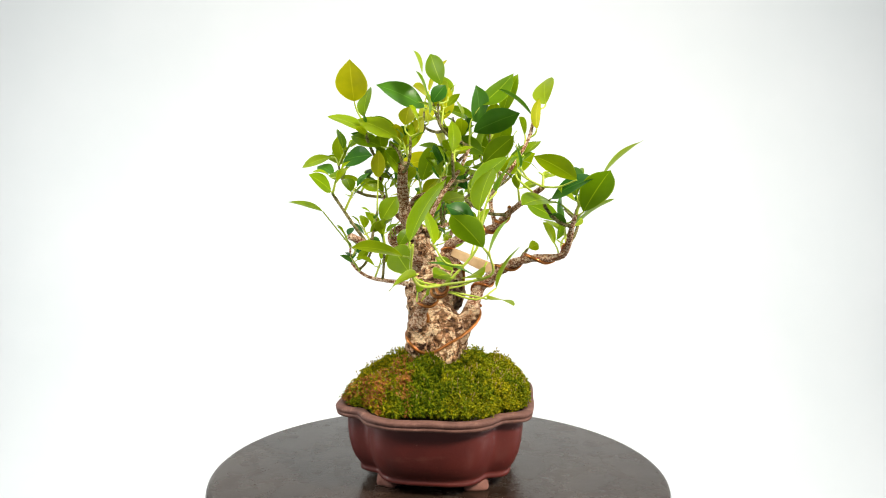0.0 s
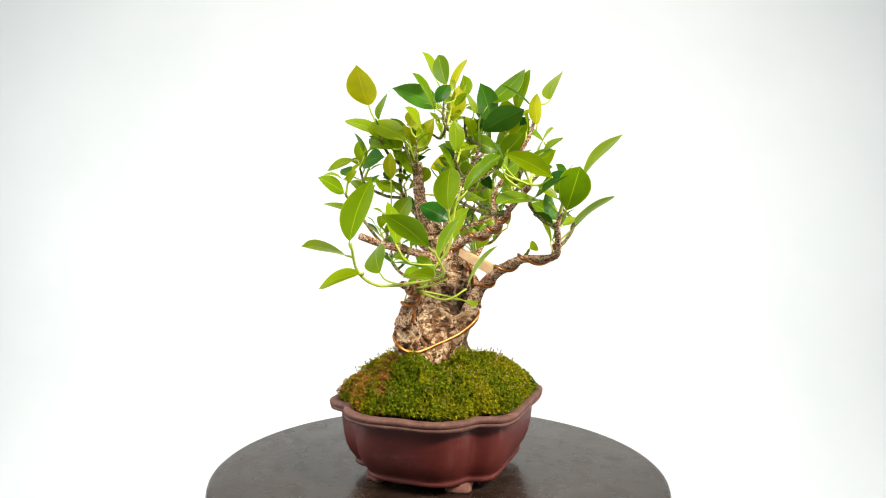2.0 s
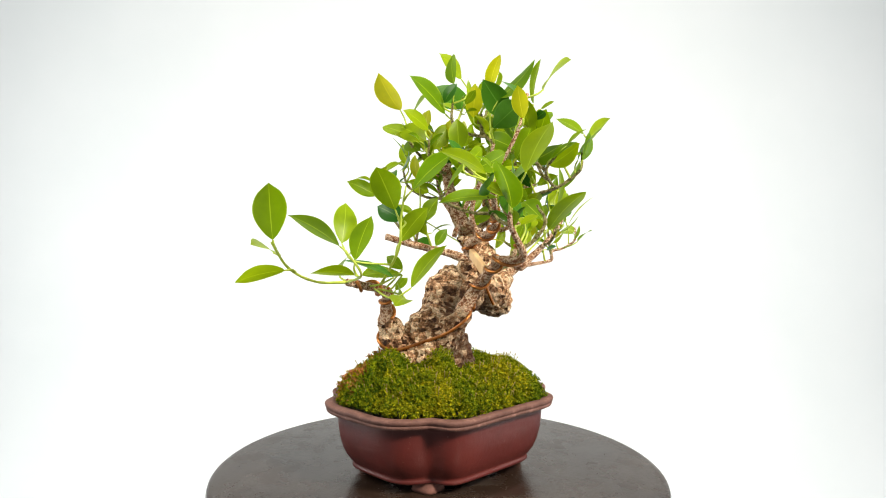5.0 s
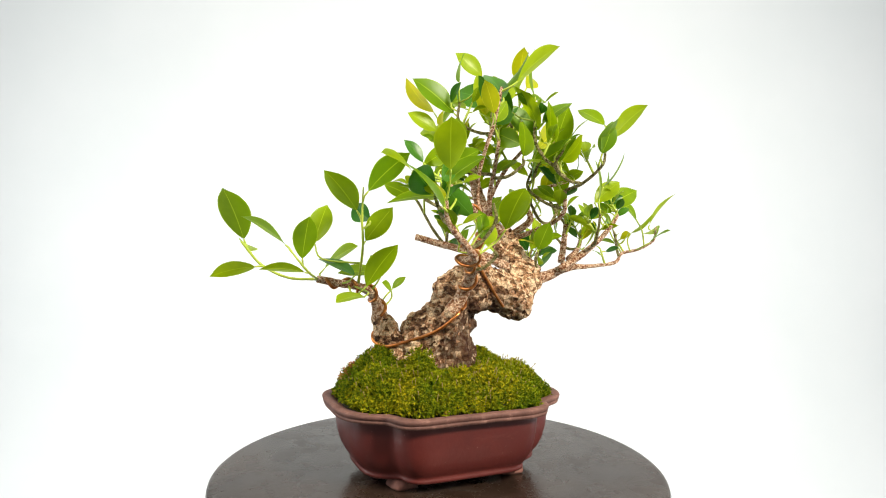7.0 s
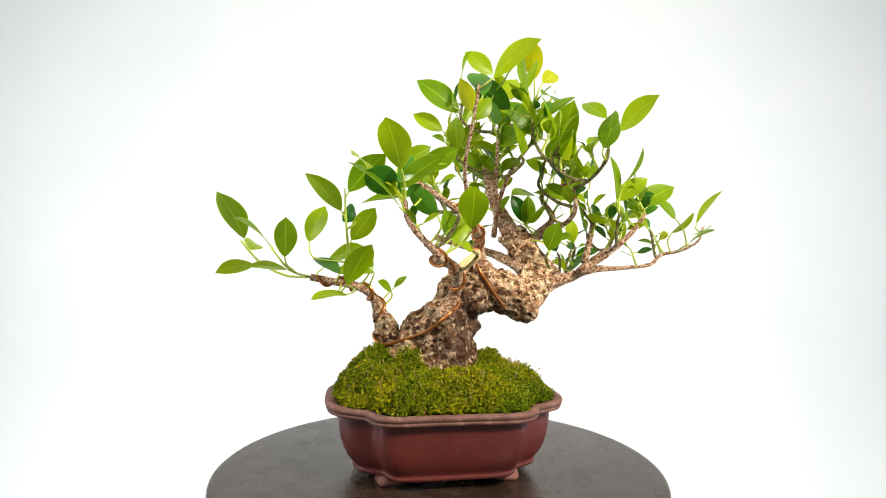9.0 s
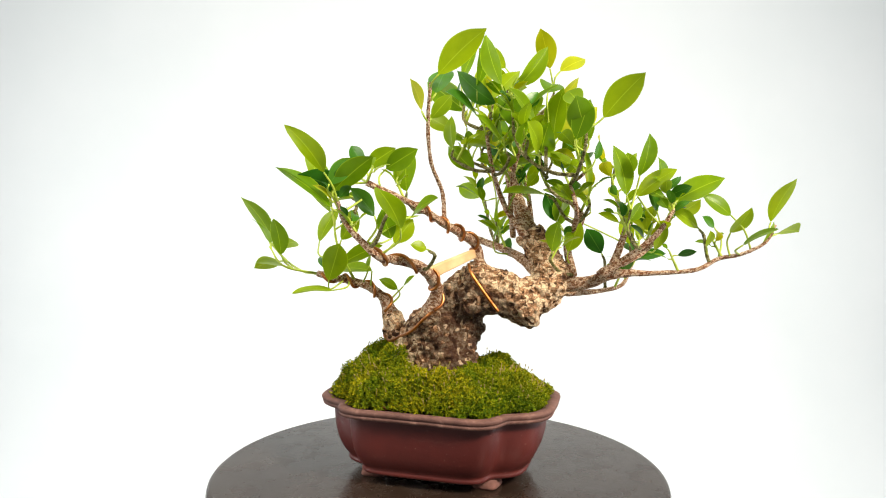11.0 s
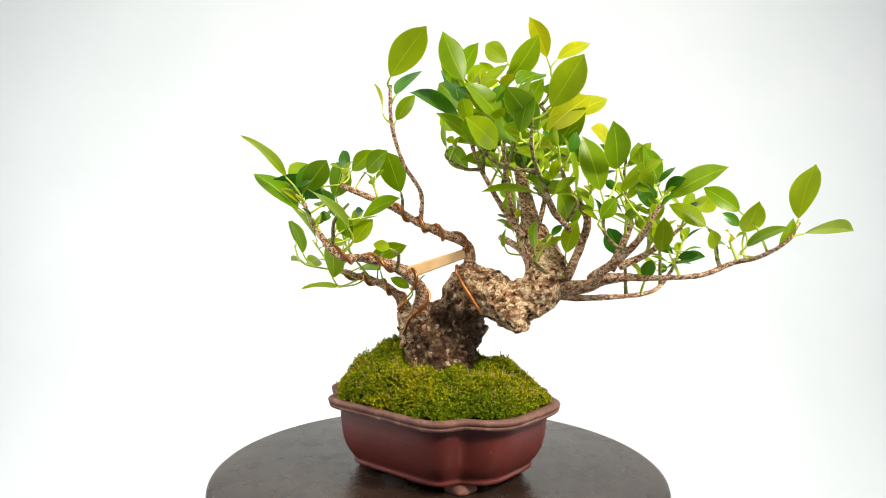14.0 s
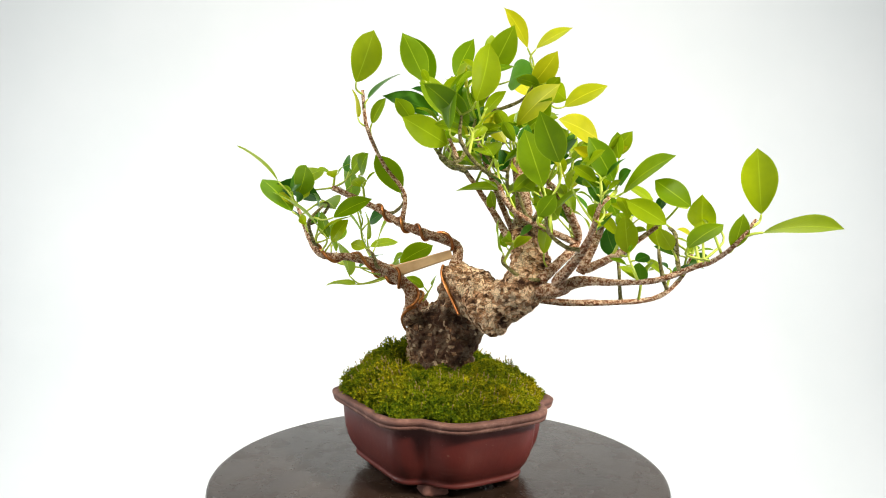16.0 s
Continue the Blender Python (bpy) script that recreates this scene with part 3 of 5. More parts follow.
limb("twig", "G12", [(0.0068, 0.1569, 0.1802, 0.0014), (0.0166, 0.1513, 0.1826, 0.0013), (0.0263, 0.1457, 0.1929, 0.0012), (0.028, 0.147, 0.2088, 0.0009)], mat=SHOOT, rough=0.03, nodes=0.2)
limb("twig", "G13", [(0.0528, 0.0852, 0.2371, 0.0014), (0.0464, 0.0852, 0.2409, 0.0013), (0.0399, 0.0851, 0.2527, 0.0012), (0.0357, 0.0869, 0.268, 0.0009)], mat=SHOOT, rough=0.03, nodes=0.2)
limb("twig", "G14", [(0.0535, -0.0013, 0.2058, 0.0014), (0.0367, -0.0128, 0.2071, 0.0013), (0.0198, -0.0243, 0.2163, 0.0012), (0.0228, -0.0235, 0.2215, 0.0009)], mat=SHOOT, rough=0.03, nodes=0.2)
limb("twig", "G15", [(0.0955, -0.0325, 0.1797, 0.0014), (0.1015, -0.0258, 0.1852, 0.0013), (0.1076, -0.0191, 0.1987, 0.0012), (0.0979, -0.0145, 0.2107, 0.0009)], mat=SHOOT, rough=0.03, nodes=0.2)
limb("twig", "G16", [(0.012, 0.0411, 0.2736, 0.0014), (0.0115, 0.041, 0.274, 0.0013), (0.0109, 0.0408, 0.2824, 0.0012), (0.0099, 0.0426, 0.2923, 0.0009)], mat=SHOOT, rough=0.03, nodes=0.2)
limb("twig", "G17", [(-0.008, 0.106, 0.158, 0.0014), (0.0014, 0.0974, 0.1597, 0.0013), (0.0108, 0.0888, 0.1693, 0.0012), (0.0122, 0.0897, 0.1753, 0.0009)], mat=SHOOT, rough=0.03, nodes=0.2)
limb("twig", "G18", [(0.0112, 0.0436, 0.2395, 0.0014), (0.0103, 0.0275, 0.241, 0.0013), (0.0094, 0.0113, 0.2504, 0.0012), (0.0092, 0.0111, 0.2568, 0.0009)], mat=SHOOT, rough=0.03, nodes=0.2)
limb("twig", "G19", [(-0.0589, 0.1352, 0.1435, 0.0014), (-0.0582, 0.1348, 0.1512, 0.0013), (-0.0574, 0.1344, 0.1669, 0.0012), (-0.0581, 0.1323, 0.1725, 0.0009)], mat=SHOOT, rough=0.03, nodes=0.2)
limb("twig", "G20", [(0.0232, 0.1064, 0.2131, 0.0014), (0.0137, 0.0954, 0.2182, 0.0013), (0.0042, 0.0843, 0.2313, 0.0012), (0.0044, 0.0888, 0.2466, 0.0009)], mat=SHOOT, rough=0.03, nodes=0.2)
limb("twig", "G21", [(-0.0294, 0.0305, 0.2482, 0.0014), (-0.0332, 0.0296, 0.2504, 0.0013), (-0.0371, 0.0288, 0.2606, 0.0012), (-0.0433, 0.0306, 0.2667, 0.0009)], mat=SHOOT, rough=0.03, nodes=0.2)
limb("twig", "G22", [(0.0014, 0.1069, 0.1993, 0.0014), (0.0005, 0.0992, 0.2043, 0.0013), (-0.0004, 0.0914, 0.2173, 0.0012), (0.0025, 0.0869, 0.22, 0.0009)], mat=SHOOT, rough=0.03, nodes=0.2)
limb("twig", "G23", [(-0.0146, 0.2118, 0.1688, 0.0014), (-0.0153, 0.2096, 0.1754, 0.0013), (-0.0161, 0.2074, 0.1901, 0.0012), (-0.0148, 0.2038, 0.1947, 0.0009)], mat=SHOOT, rough=0.03, nodes=0.2)
limb("twig", "G24", [(-0.063, 0.0403, 0.1794, 0.0014), (-0.0609, 0.0405, 0.1825, 0.0013), (-0.0588, 0.0407, 0.1935, 0.0012), (-0.0557, 0.0398, 0.2092, 0.0009)], mat=SHOOT, rough=0.03, nodes=0.2)
limb("twig", "G25", [(-0.0848, 0.1547, 0.1525, 0.0014), (-0.0783, 0.1561, 0.1595, 0.0013), (-0.0718, 0.1575, 0.1745, 0.0012), (-0.0721, 0.1566, 0.1807, 0.0009)], mat=SHOOT, rough=0.03, nodes=0.2)
limb("twig", "G26", [(0.0043, 0.0854, 0.2351, 0.0014), (0.0133, 0.0829, 0.237, 0.0013), (0.0223, 0.0804, 0.2468, 0.0012), (0.0265, 0.0811, 0.2511, 0.0009)], mat=SHOOT, rough=0.03, nodes=0.2)
limb("twig", "G27", [(0.0094, 0.0443, 0.2369, 0.0014), (0.0214, 0.0509, 0.2378, 0.0013), (0.0333, 0.0575, 0.2467, 0.0012), (0.0362, 0.0553, 0.2515, 0.0009)], mat=SHOOT, rough=0.03, nodes=0.2)
limb("twig", "G28", [(-0.0186, 0.1609, 0.1764, 0.0014), (-0.0309, 0.1588, 0.1773, 0.0013), (-0.0433, 0.1567, 0.1863, 0.0012), (-0.0422, 0.1548, 0.1919, 0.0009)], mat=SHOOT, rough=0.03, nodes=0.2)
limb("twig", "G29", [(0.0014, 0.1069, 0.1993, 0.0014), (0.0026, 0.1125, 0.2019, 0.0013), (0.0037, 0.1181, 0.2125, 0.0012), (0.0046, 0.1174, 0.2187, 0.0009)], mat=SHOOT, rough=0.03, nodes=0.2)
limb("twig", "G30", [(0.0544, -0.0047, 0.1641, 0.0014), (0.0617, 0.0016, 0.1651, 0.0013), (0.069, 0.008, 0.1742, 0.0012), (0.0715, 0.0039, 0.1778, 0.0009)], mat=SHOOT, rough=0.03, nodes=0.2)
limb("twig", "G31", [(0.0976, -0.0486, 0.1961, 0.0014), (0.0875, -0.0478, 0.1997, 0.0013), (0.0774, -0.0471, 0.2113, 0.0012), (0.0804, -0.0504, 0.2153, 0.0009)], mat=SHOOT, rough=0.03, nodes=0.2)


def leaf(kind, limb_key, base, tip, width, roll, arch=0.12, fold=0.16):
    """A leaf blade from base to tip (the tree's space); roll turns it about its midrib, arch droops the tip, fold lifts the halves."""
    base, tip = Vector(base), Vector(tip)
    ax = tip - base
    L = ax.length
    ax.normalize()
    side = ax.cross(Vector((0, 0, 1)))
    side = side.normalized() if side.length > 0.05 else Vector((1, 0, 0))
    q = Matrix.Rotation(radians(roll), 3, ax)
    side = q @ side
    nrm = side.cross(ax)
    bm = bmesh.new()
    uvl = bm.loops.layers.uv.new("UVMap")
    NU, NV = 3, 16
    wave = random.Random(round(base.x * 1e5) + round(tip.z * 1e5))
    ph, am = wave.uniform(0, 6.28), wave.uniform(0.0, 0.035)
    rows, coord = [], {}
    for j in range(NV + 1):
        v = j / NV
        hw = width / 2 * (math.sin(math.pi * min(1, v ** 0.96)) ** 0.78 if 0 < v < 1 else 0)
        if v > 0.84:
            hw *= 1 - 0.45 * (v - 0.84) / 0.16
        row = []
        for i in range(-NU, NU + 1):
            u = i / NU
            if hw == 0 and i:
                continue
            lift = fold * hw * abs(u) ** 1.5 + arch * L * (4 * v * (1 - v)) * 0.5 + am * width * math.sin(ph + 7 * v) * u * abs(u)
            p = base + ax * (L * v) + side * (hw * u) + nrm * lift
            vert = bm.verts.new(p)
            coord[vert] = (u, v)
            row.append(vert)
        rows.append(row)
    for a, b in zip(rows, rows[1:]):
        if len(a) == 1:
            fs = [(a[0], b[k + 1], b[k]) for k in range(len(b) - 1)]
        elif len(b) == 1:
            fs = [(a[k], a[k + 1], b[0]) for k in range(len(a) - 1)]
        else:
            fs = [(a[k], a[k + 1], b[k + 1], b[k]) for k in range(len(a) - 1)]
        for f in fs:
            face = bm.faces.new(f)
            for lp in face.loops:
                lp[uvl].uv = coord[lp.vert]
    ob = part("leaf", bm, LEAF[kind], BOUGHS[limb_key])
    return ob


def petiole(limb_key, a, b, c, r=0.00072):
    """A green leaf stalk from a on the twig past b to the blade at c."""
    bm = bmesh.new()
    tube(bm, [(*a, r * 1.15), (*b, r), (*c, r * 0.85)], 4, 6)
    return part("leaf_stalk", bm, STEM, BOUGHS[limb_key])


petiole("S", (0.0765, 0.0053, 0.2922), (0.0837, 0.0082, 0.2946), (0.0866, 0.0127, 0.2984))
leaf("m", "S", (0.0866, 0.0127, 0.2984), (0.092, 0.0463, 0.3269), 0.0222, -35, 0.12)
petiole("S", (0.0743, 0.0042, 0.2823), (0.0761, 0.0077, 0.2857), (0.0746, 0.0091, 0.2885))
leaf("d", "S", (0.0746, 0.0091, 0.2885), (0.0464, 0.0121, 0.3111), 0.0182, 2, 0.12)
petiole("S", (0.0677, 0.0027, 0.2623), (0.0686, 0.0026, 0.2677), (0.0684, 0.0047, 0.272))
leaf("m", "S", (0.0684, 0.0047, 0.272), (0.065, 0.0189, 0.2892), 0.0117, 89, 0.12)
petiole("K", (0.0247, 0.0397, 0.266), (0.0248, 0.0329, 0.2863), (0.0335, 0.033, 0.3017))
leaf("m", "K", (0.0335, 0.033, 0.3017), (0.0624, 0.0411, 0.3307), 0.0209, -132, 0.12)
petiole("K", (0.0247, 0.0397, 0.266), (0.0239, 0.037, 0.2741), (0.0275, 0.0341, 0.2781))
leaf("d", "K", (0.0275, 0.0341, 0.2781), (0.0655, 0.014, 0.2914), 0.0225, -51, 0.12)
petiole("R", (0.0768, -0.0402, 0.226), (0.0651, -0.0426, 0.232), (0.0587, -0.0481, 0.2402))
leaf("d", "R", (0.0587, -0.0481, 0.2402), (0.0523, -0.0599, 0.2558), 0.0108, -54, 0.12)
petiole("R", (0.0768, -0.0402, 0.226), (0.0616, -0.0501, 0.2324), (0.0566, -0.0464, 0.239))
leaf("m", "R", (0.0566, -0.0464, 0.239), (0.0569, -0.024, 0.2531), 0.0138, 95, 0.12)
petiole("R", (0.0717, -0.0315, 0.2216), (0.0593, -0.036, 0.2312), (0.0571, -0.0313, 0.2376))
leaf("m", "R", (0.0571, -0.0313, 0.2376), (0.0652, -0.0054, 0.2511), 0.0158, 104, 0.12)
petiole("Q", (0.1013, -0.0535, 0.2114), (0.0996, -0.0578, 0.2156), (0.0995, -0.0571, 0.2187))
leaf("m", "Q", (0.0995, -0.0571, 0.2187), (0.1066, -0.0272, 0.2411), 0.0183, -41, 0.12)
petiole("Q", (0.1013, -0.0535, 0.2114), (0.1078, -0.0549, 0.2213), (0.1151, -0.0584, 0.2297))
leaf("m", "Q", (0.1151, -0.0584, 0.2297), (0.1429, -0.0745, 0.2572), 0.0203, 7, 0.12)
petiole("Q", (0.0994, -0.051, 0.2038), (0.1024, -0.0541, 0.2048), (0.1041, -0.0573, 0.2068))
leaf("m", "Q", (0.1041, -0.0573, 0.2068), (0.1146, -0.0931, 0.2338), 0.0221, -25, 0.12)
petiole("P", (0.0002, -0.0775, 0.1504), (0.0205, -0.0728, 0.1465), (0.0327, -0.0809, 0.1446))
leaf("m", "P", (0.0327, -0.0809, 0.1446), (0.0482, -0.1085, 0.1428), 0.0159, -15, 0.12)
petiole("G15", (0.1052, -0.0179, 0.2017), (0.1015, -0.0091, 0.1994), (0.0959, -0.0036, 0.2012))
leaf("m", "G15", (0.0959, -0.0036, 0.2012), (0.0711, 0.011, 0.2154), 0.0160, -45, 0.12)
petiole("G1", (-0.0167, 0.0897, 0.3051), (-0.0158, 0.0883, 0.3152), (-0.0122, 0.0864, 0.324))
leaf("y", "G1", (-0.0122, 0.0864, 0.324), (0.0046, 0.0789, 0.3519), 0.0167, 11, 0.12)
petiole("G1", (-0.0167, 0.0897, 0.3051), (-0.0111, 0.0903, 0.3155), (-0.0126, 0.0946, 0.3217))
leaf("y", "G1", (-0.0126, 0.0946, 0.3217), (-0.029, 0.1149, 0.3351), 0.0146, 49, 0.12)
petiole("G0", (-0.0049, 0.0525, 0.2974), (0.0004, 0.0569, 0.3022), (0.0018, 0.0615, 0.3078))
leaf("m", "G0", (0.0018, 0.0615, 0.3078), (-0.0008, 0.085, 0.3389), 0.0203, 139, 0.12)
petiole("G2", (0.069, 0.1131, 0.2631), (0.0661, 0.1192, 0.2661), (0.0665, 0.1242, 0.2702))
leaf("m", "G2", (0.0665, 0.1242, 0.2702), (0.0788, 0.1504, 0.2974), 0.0207, -47, 0.12)
petiole("G2", (0.0635, 0.1106, 0.2437), (0.0618, 0.1144, 0.2513), (0.0645, 0.1145, 0.2567))
leaf("m", "G2", (0.0645, 0.1145, 0.2567), (0.0917, 0.105, 0.2807), 0.0195, 35, 0.12)
petiole("G7", (-0.0311, 0.0906, 0.2851), (-0.0367, 0.0927, 0.283), (-0.0411, 0.0956, 0.284))
leaf("y", "G7", (-0.0411, 0.0956, 0.284), (-0.0654, 0.116, 0.2995), 0.0177, 56, 0.12)
petiole("G20", (0.0044, 0.0888, 0.2466), (0.0066, 0.0898, 0.2578), (0.0053, 0.0949, 0.2658))
leaf("y", "G20", (0.0053, 0.0949, 0.2658), (-0.0071, 0.1239, 0.2913), 0.0211, 73, 0.12)
petiole("G5", (0.0538, 0.0809, 0.2396), (0.0524, 0.0808, 0.2459), (0.0548, 0.0801, 0.2495))
leaf("m", "G5", (0.0548, 0.0801, 0.2495), (0.0868, 0.0733, 0.2655), 0.0189, -101, 0.12)
petiole("J", (0.02, 0.0678, 0.2611), (0.0234, 0.0678, 0.261), (0.0269, 0.0678, 0.2617))
leaf("d", "J", (0.0269, 0.0678, 0.2617), (0.0203, 0.0774, 0.2798), 0.0112, 64, 0.12)
petiole("G16", (0.0105, 0.0415, 0.2861), (0.0173, 0.0413, 0.2907), (0.018, 0.0436, 0.295))
leaf("m", "G16", (0.018, 0.0436, 0.295), (0.005, 0.0633, 0.319), 0.0168, 34, 0.12)
petiole("G4", (-0.0031, 0.0187, 0.2992), (0.0045, 0.0234, 0.3024), (0.0052, 0.0277, 0.3071))
leaf("m", "G4", (0.0052, 0.0277, 0.3071), (-0.0028, 0.0397, 0.323), 0.0138, 71, 0.12)
petiole("G13", (0.0357, 0.0869, 0.268), (0.0422, 0.0854, 0.2855), (0.0361, 0.0857, 0.2946))
leaf("m", "G13", (0.0361, 0.0857, 0.2946), (-0.0002, 0.089, 0.3088), 0.0196, 21, 0.12)
petiole("G22", (0, 0.0909, 0.2177), (0.0016, 0.0883, 0.2202), (0.0034, 0.0854, 0.221))
leaf("m", "G22", (0.0034, 0.0854, 0.221), (0.0252, 0.0511, 0.2213), 0.0203, -22, 0.12)
petiole("G2", (0.0409, 0.1053, 0.2305), (0.0381, 0.1075, 0.2376), (0.0353, 0.1049, 0.2411))
leaf("m", "G2", (0.0353, 0.1049, 0.2411), (0.0157, 0.0712, 0.2525), 0.0203, -16, 0.12)
petiole("G12", (0.028, 0.147, 0.2088), (0.0279, 0.1454, 0.2141), (0.0285, 0.1439, 0.2193))
leaf("m", "G12", (0.0285, 0.1439, 0.2193), (0.0349, 0.1333, 0.2555), 0.0199, -78, 0.12)
petiole("G12", (0.028, 0.147, 0.2088), (0.0213, 0.1511, 0.2224), (0.0243, 0.1535, 0.2338))
leaf("m", "G12", (0.0243, 0.1535, 0.2338), (0.0458, 0.1575, 0.2623), 0.0187, -147, 0.12)
petiole("G10", (-0.0379, 0.1394, 0.2366), (-0.0335, 0.1406, 0.2398), (-0.0329, 0.143, 0.2429))
leaf("m", "G10", (-0.0329, 0.143, 0.2429), (-0.0394, 0.1585, 0.2588), 0.0130, 131, 0.12)
petiole("W", (0.0124, 0.1823, 0.2122), (-0.0005, 0.1769, 0.2159), (-0.0015, 0.1739, 0.2224))
leaf("m", "W", (-0.0015, 0.1739, 0.2224), (0.0151, 0.1677, 0.2489), 0.0160, -100, 0.12)
petiole("W", (0.013, 0.1718, 0.1967), (0.0132, 0.1625, 0.2064), (0.0135, 0.1531, 0.2197))
leaf("m", "W", (0.0135, 0.1531, 0.2197), (0.0158, 0.1815, 0.2396), 0.0173, 53, 0.12)
petiole("W", (0.0124, 0.1707, 0.1949), (0.0037, 0.1709, 0.2013), (0.002, 0.169, 0.2088))
leaf("d", "W", (0.002, 0.169, 0.2088), (0.006, 0.1619, 0.2276), 0.0107, -79, 0.12)
petiole("Z", (-0.0437, 0.1051, 0.1889), (-0.0443, 0.0954, 0.1962), (-0.0394, 0.093, 0.202))
leaf("m", "Z", (-0.0394, 0.093, 0.202), (-0.0067, 0.0983, 0.2238), 0.0198, -121, 0.12)
petiole("W", (0.0124, 0.1823, 0.2122), (0.0053, 0.1815, 0.2128), (-0.0018, 0.1808, 0.2152))
leaf("m", "W", (-0.0018, 0.1808, 0.2152), (0.0009, 0.2189, 0.2341), 0.0213, 53, 0.12)
petiole("G23", (-0.016, 0.2077, 0.1883), (-0.0155, 0.2058, 0.1931), (-0.0144, 0.2026, 0.1963))
leaf("m", "G23", (-0.0144, 0.2026, 0.1963), (-0.0061, 0.1796, 0.2111), 0.0143, -63, 0.12)
petiole("W", (0.0124, 0.1823, 0.2122), (0.006, 0.1805, 0.2156), (-0.0003, 0.1788, 0.221))
leaf("d", "W", (-0.0003, 0.1788, 0.221), (0.0077, 0.1939, 0.2274), 0.0095, 87, 0.12)
petiole("Wb", (-0.0352, 0.1814, 0.1955), (-0.0403, 0.1852, 0.2006), (-0.0455, 0.1891, 0.2079))
leaf("m", "Wb", (-0.0455, 0.1891, 0.2079), (-0.0196, 0.2055, 0.219), 0.0170, 160, 0.12)
petiole("V", (-0.0094, 0.2406, 0.1797), (-0.0069, 0.2349, 0.1948), (-0.005, 0.2246, 0.2059))
leaf("m", "V", (-0.005, 0.2246, 0.2059), (-0.0021, 0.2028, 0.2216), 0.0141, -67, 0.12)
petiole("V", (-0.0149, 0.2269, 0.1742), (-0.0167, 0.2249, 0.1849), (-0.0134, 0.2266, 0.1926))
leaf("m", "V", (-0.0134, 0.2266, 0.1926), (0.0045, 0.2373, 0.2117), 0.0149, 173, 0.12)
petiole("V", (-0.0184, 0.219, 0.172), (-0.0367, 0.2252, 0.1862), (-0.0383, 0.2198, 0.1971))
leaf("d", "V", (-0.0383, 0.2198, 0.1971), (-0.0318, 0.2092, 0.2059), 0.0081, -80, 0.12)
petiole("V", (-0.0122, 0.2329, 0.1758), (0.0013, 0.2267, 0.179), (0.0072, 0.2307, 0.1832))
leaf("m", "V", (0.0072, 0.2307, 0.1832), (0.0124, 0.2542, 0.1955), 0.0135, -23, 0.12)
petiole("V", (-0.0091, 0.2554, 0.1936), (-0.0179, 0.2561, 0.197), (-0.0184, 0.2573, 0.2012))
leaf("m", "V", (-0.0184, 0.2573, 0.2012), (0.0066, 0.2678, 0.2329), 0.0175, 5, 0.12)
petiole("V", (-0.0073, 0.2523, 0.1886), (-0.0103, 0.2567, 0.1908), (-0.0142, 0.2605, 0.1917))
leaf("m", "V", (-0.0142, 0.2605, 0.1917), (-0.0459, 0.2868, 0.1937), 0.0207, -27, 0.12)
petiole("V", (-0.0087, 0.2425, 0.1808), (-0.0083, 0.2459, 0.1813), (-0.0078, 0.2478, 0.1832))
leaf("m", "V", (-0.0078, 0.2478, 0.1832), (-0.0041, 0.2554, 0.2014), 0.0104, 167, 0.12)
petiole("G23", (-0.0152, 0.2102, 0.1738), (-0.0139, 0.2091, 0.1781), (-0.0114, 0.2087, 0.1816))
leaf("m", "G23", (-0.0114, 0.2087, 0.1816), (0.0015, 0.2085, 0.1942), 0.0096, -139, 0.12)
petiole("Wb", (-0.0196, 0.1632, 0.1777), (-0.0205, 0.1689, 0.1764), (-0.0198, 0.1712, 0.1784))
leaf("m", "Wb", (-0.0198, 0.1712, 0.1784), (-0.0102, 0.1756, 0.2028), 0.0143, -167, 0.12)
petiole("Pa", (-0.0167, -0.1526, 0.1791), (-0.0185, -0.153, 0.1823), (-0.0181, -0.154, 0.1849))
leaf("m", "Pa", (-0.0181, -0.154, 0.1849), (0.0029, -0.1735, 0.2202), 0.0218, 13, 0.12)
petiole("Pa", (-0.0163, -0.1367, 0.1638), (-0.0138, -0.1419, 0.1653), (-0.0144, -0.1466, 0.165))
leaf("m", "Pa", (-0.0144, -0.1466, 0.165), (-0.0282, -0.1761, 0.1576), 0.0154, 45, 0.12)
petiole("Pc", (0.03, -0.1333, 0.1769), (0.028, -0.1346, 0.1795), (0.0261, -0.1365, 0.1815))
leaf("m", "Pc", (0.0261, -0.1365, 0.1815), (0.0056, -0.1614, 0.2008), 0.0180, 31, 0.12)
petiole("Pc", (0.0236, -0.1179, 0.1614), (0.0259, -0.1201, 0.1621), (0.0261, -0.1226, 0.1624))
leaf("m", "Pc", (0.0261, -0.1226, 0.1624), (0.0164, -0.1523, 0.1644), 0.0157, 27, 0.12)
petiole("Pc", (0.0236, -0.1179, 0.1614), (0.0261, -0.1236, 0.1662), (0.0291, -0.1255, 0.1721))
leaf("m", "Pc", (0.0291, -0.1255, 0.1721), (0.0437, -0.1255, 0.201), 0.0168, -9, 0.12)
petiole("Pb", (0.0152, -0.0764, 0.1677), (0.0033, -0.1021, 0.1707), (-0.0046, -0.1055, 0.1827))
leaf("m", "Pb", (-0.0046, -0.1055, 0.1827), (-0.015, -0.0918, 0.2117), 0.0175, 27, 0.12)
petiole("P", (0.0015, -0.0863, 0.152), (0.014, -0.0861, 0.1541), (0.0264, -0.0858, 0.1594))
leaf("d", "P", (0.0264, -0.0858, 0.1594), (-0.0094, -0.1017, 0.1704), 0.0146, -10, 0.12)
petiole("P", (0.0007, -0.081, 0.1511), (0.0246, -0.0854, 0.1447), (0.039, -0.0818, 0.1525))
leaf("m", "P", (0.039, -0.0818, 0.1525), (0.0582, -0.0667, 0.1823), 0.0200, -31, 0.12)
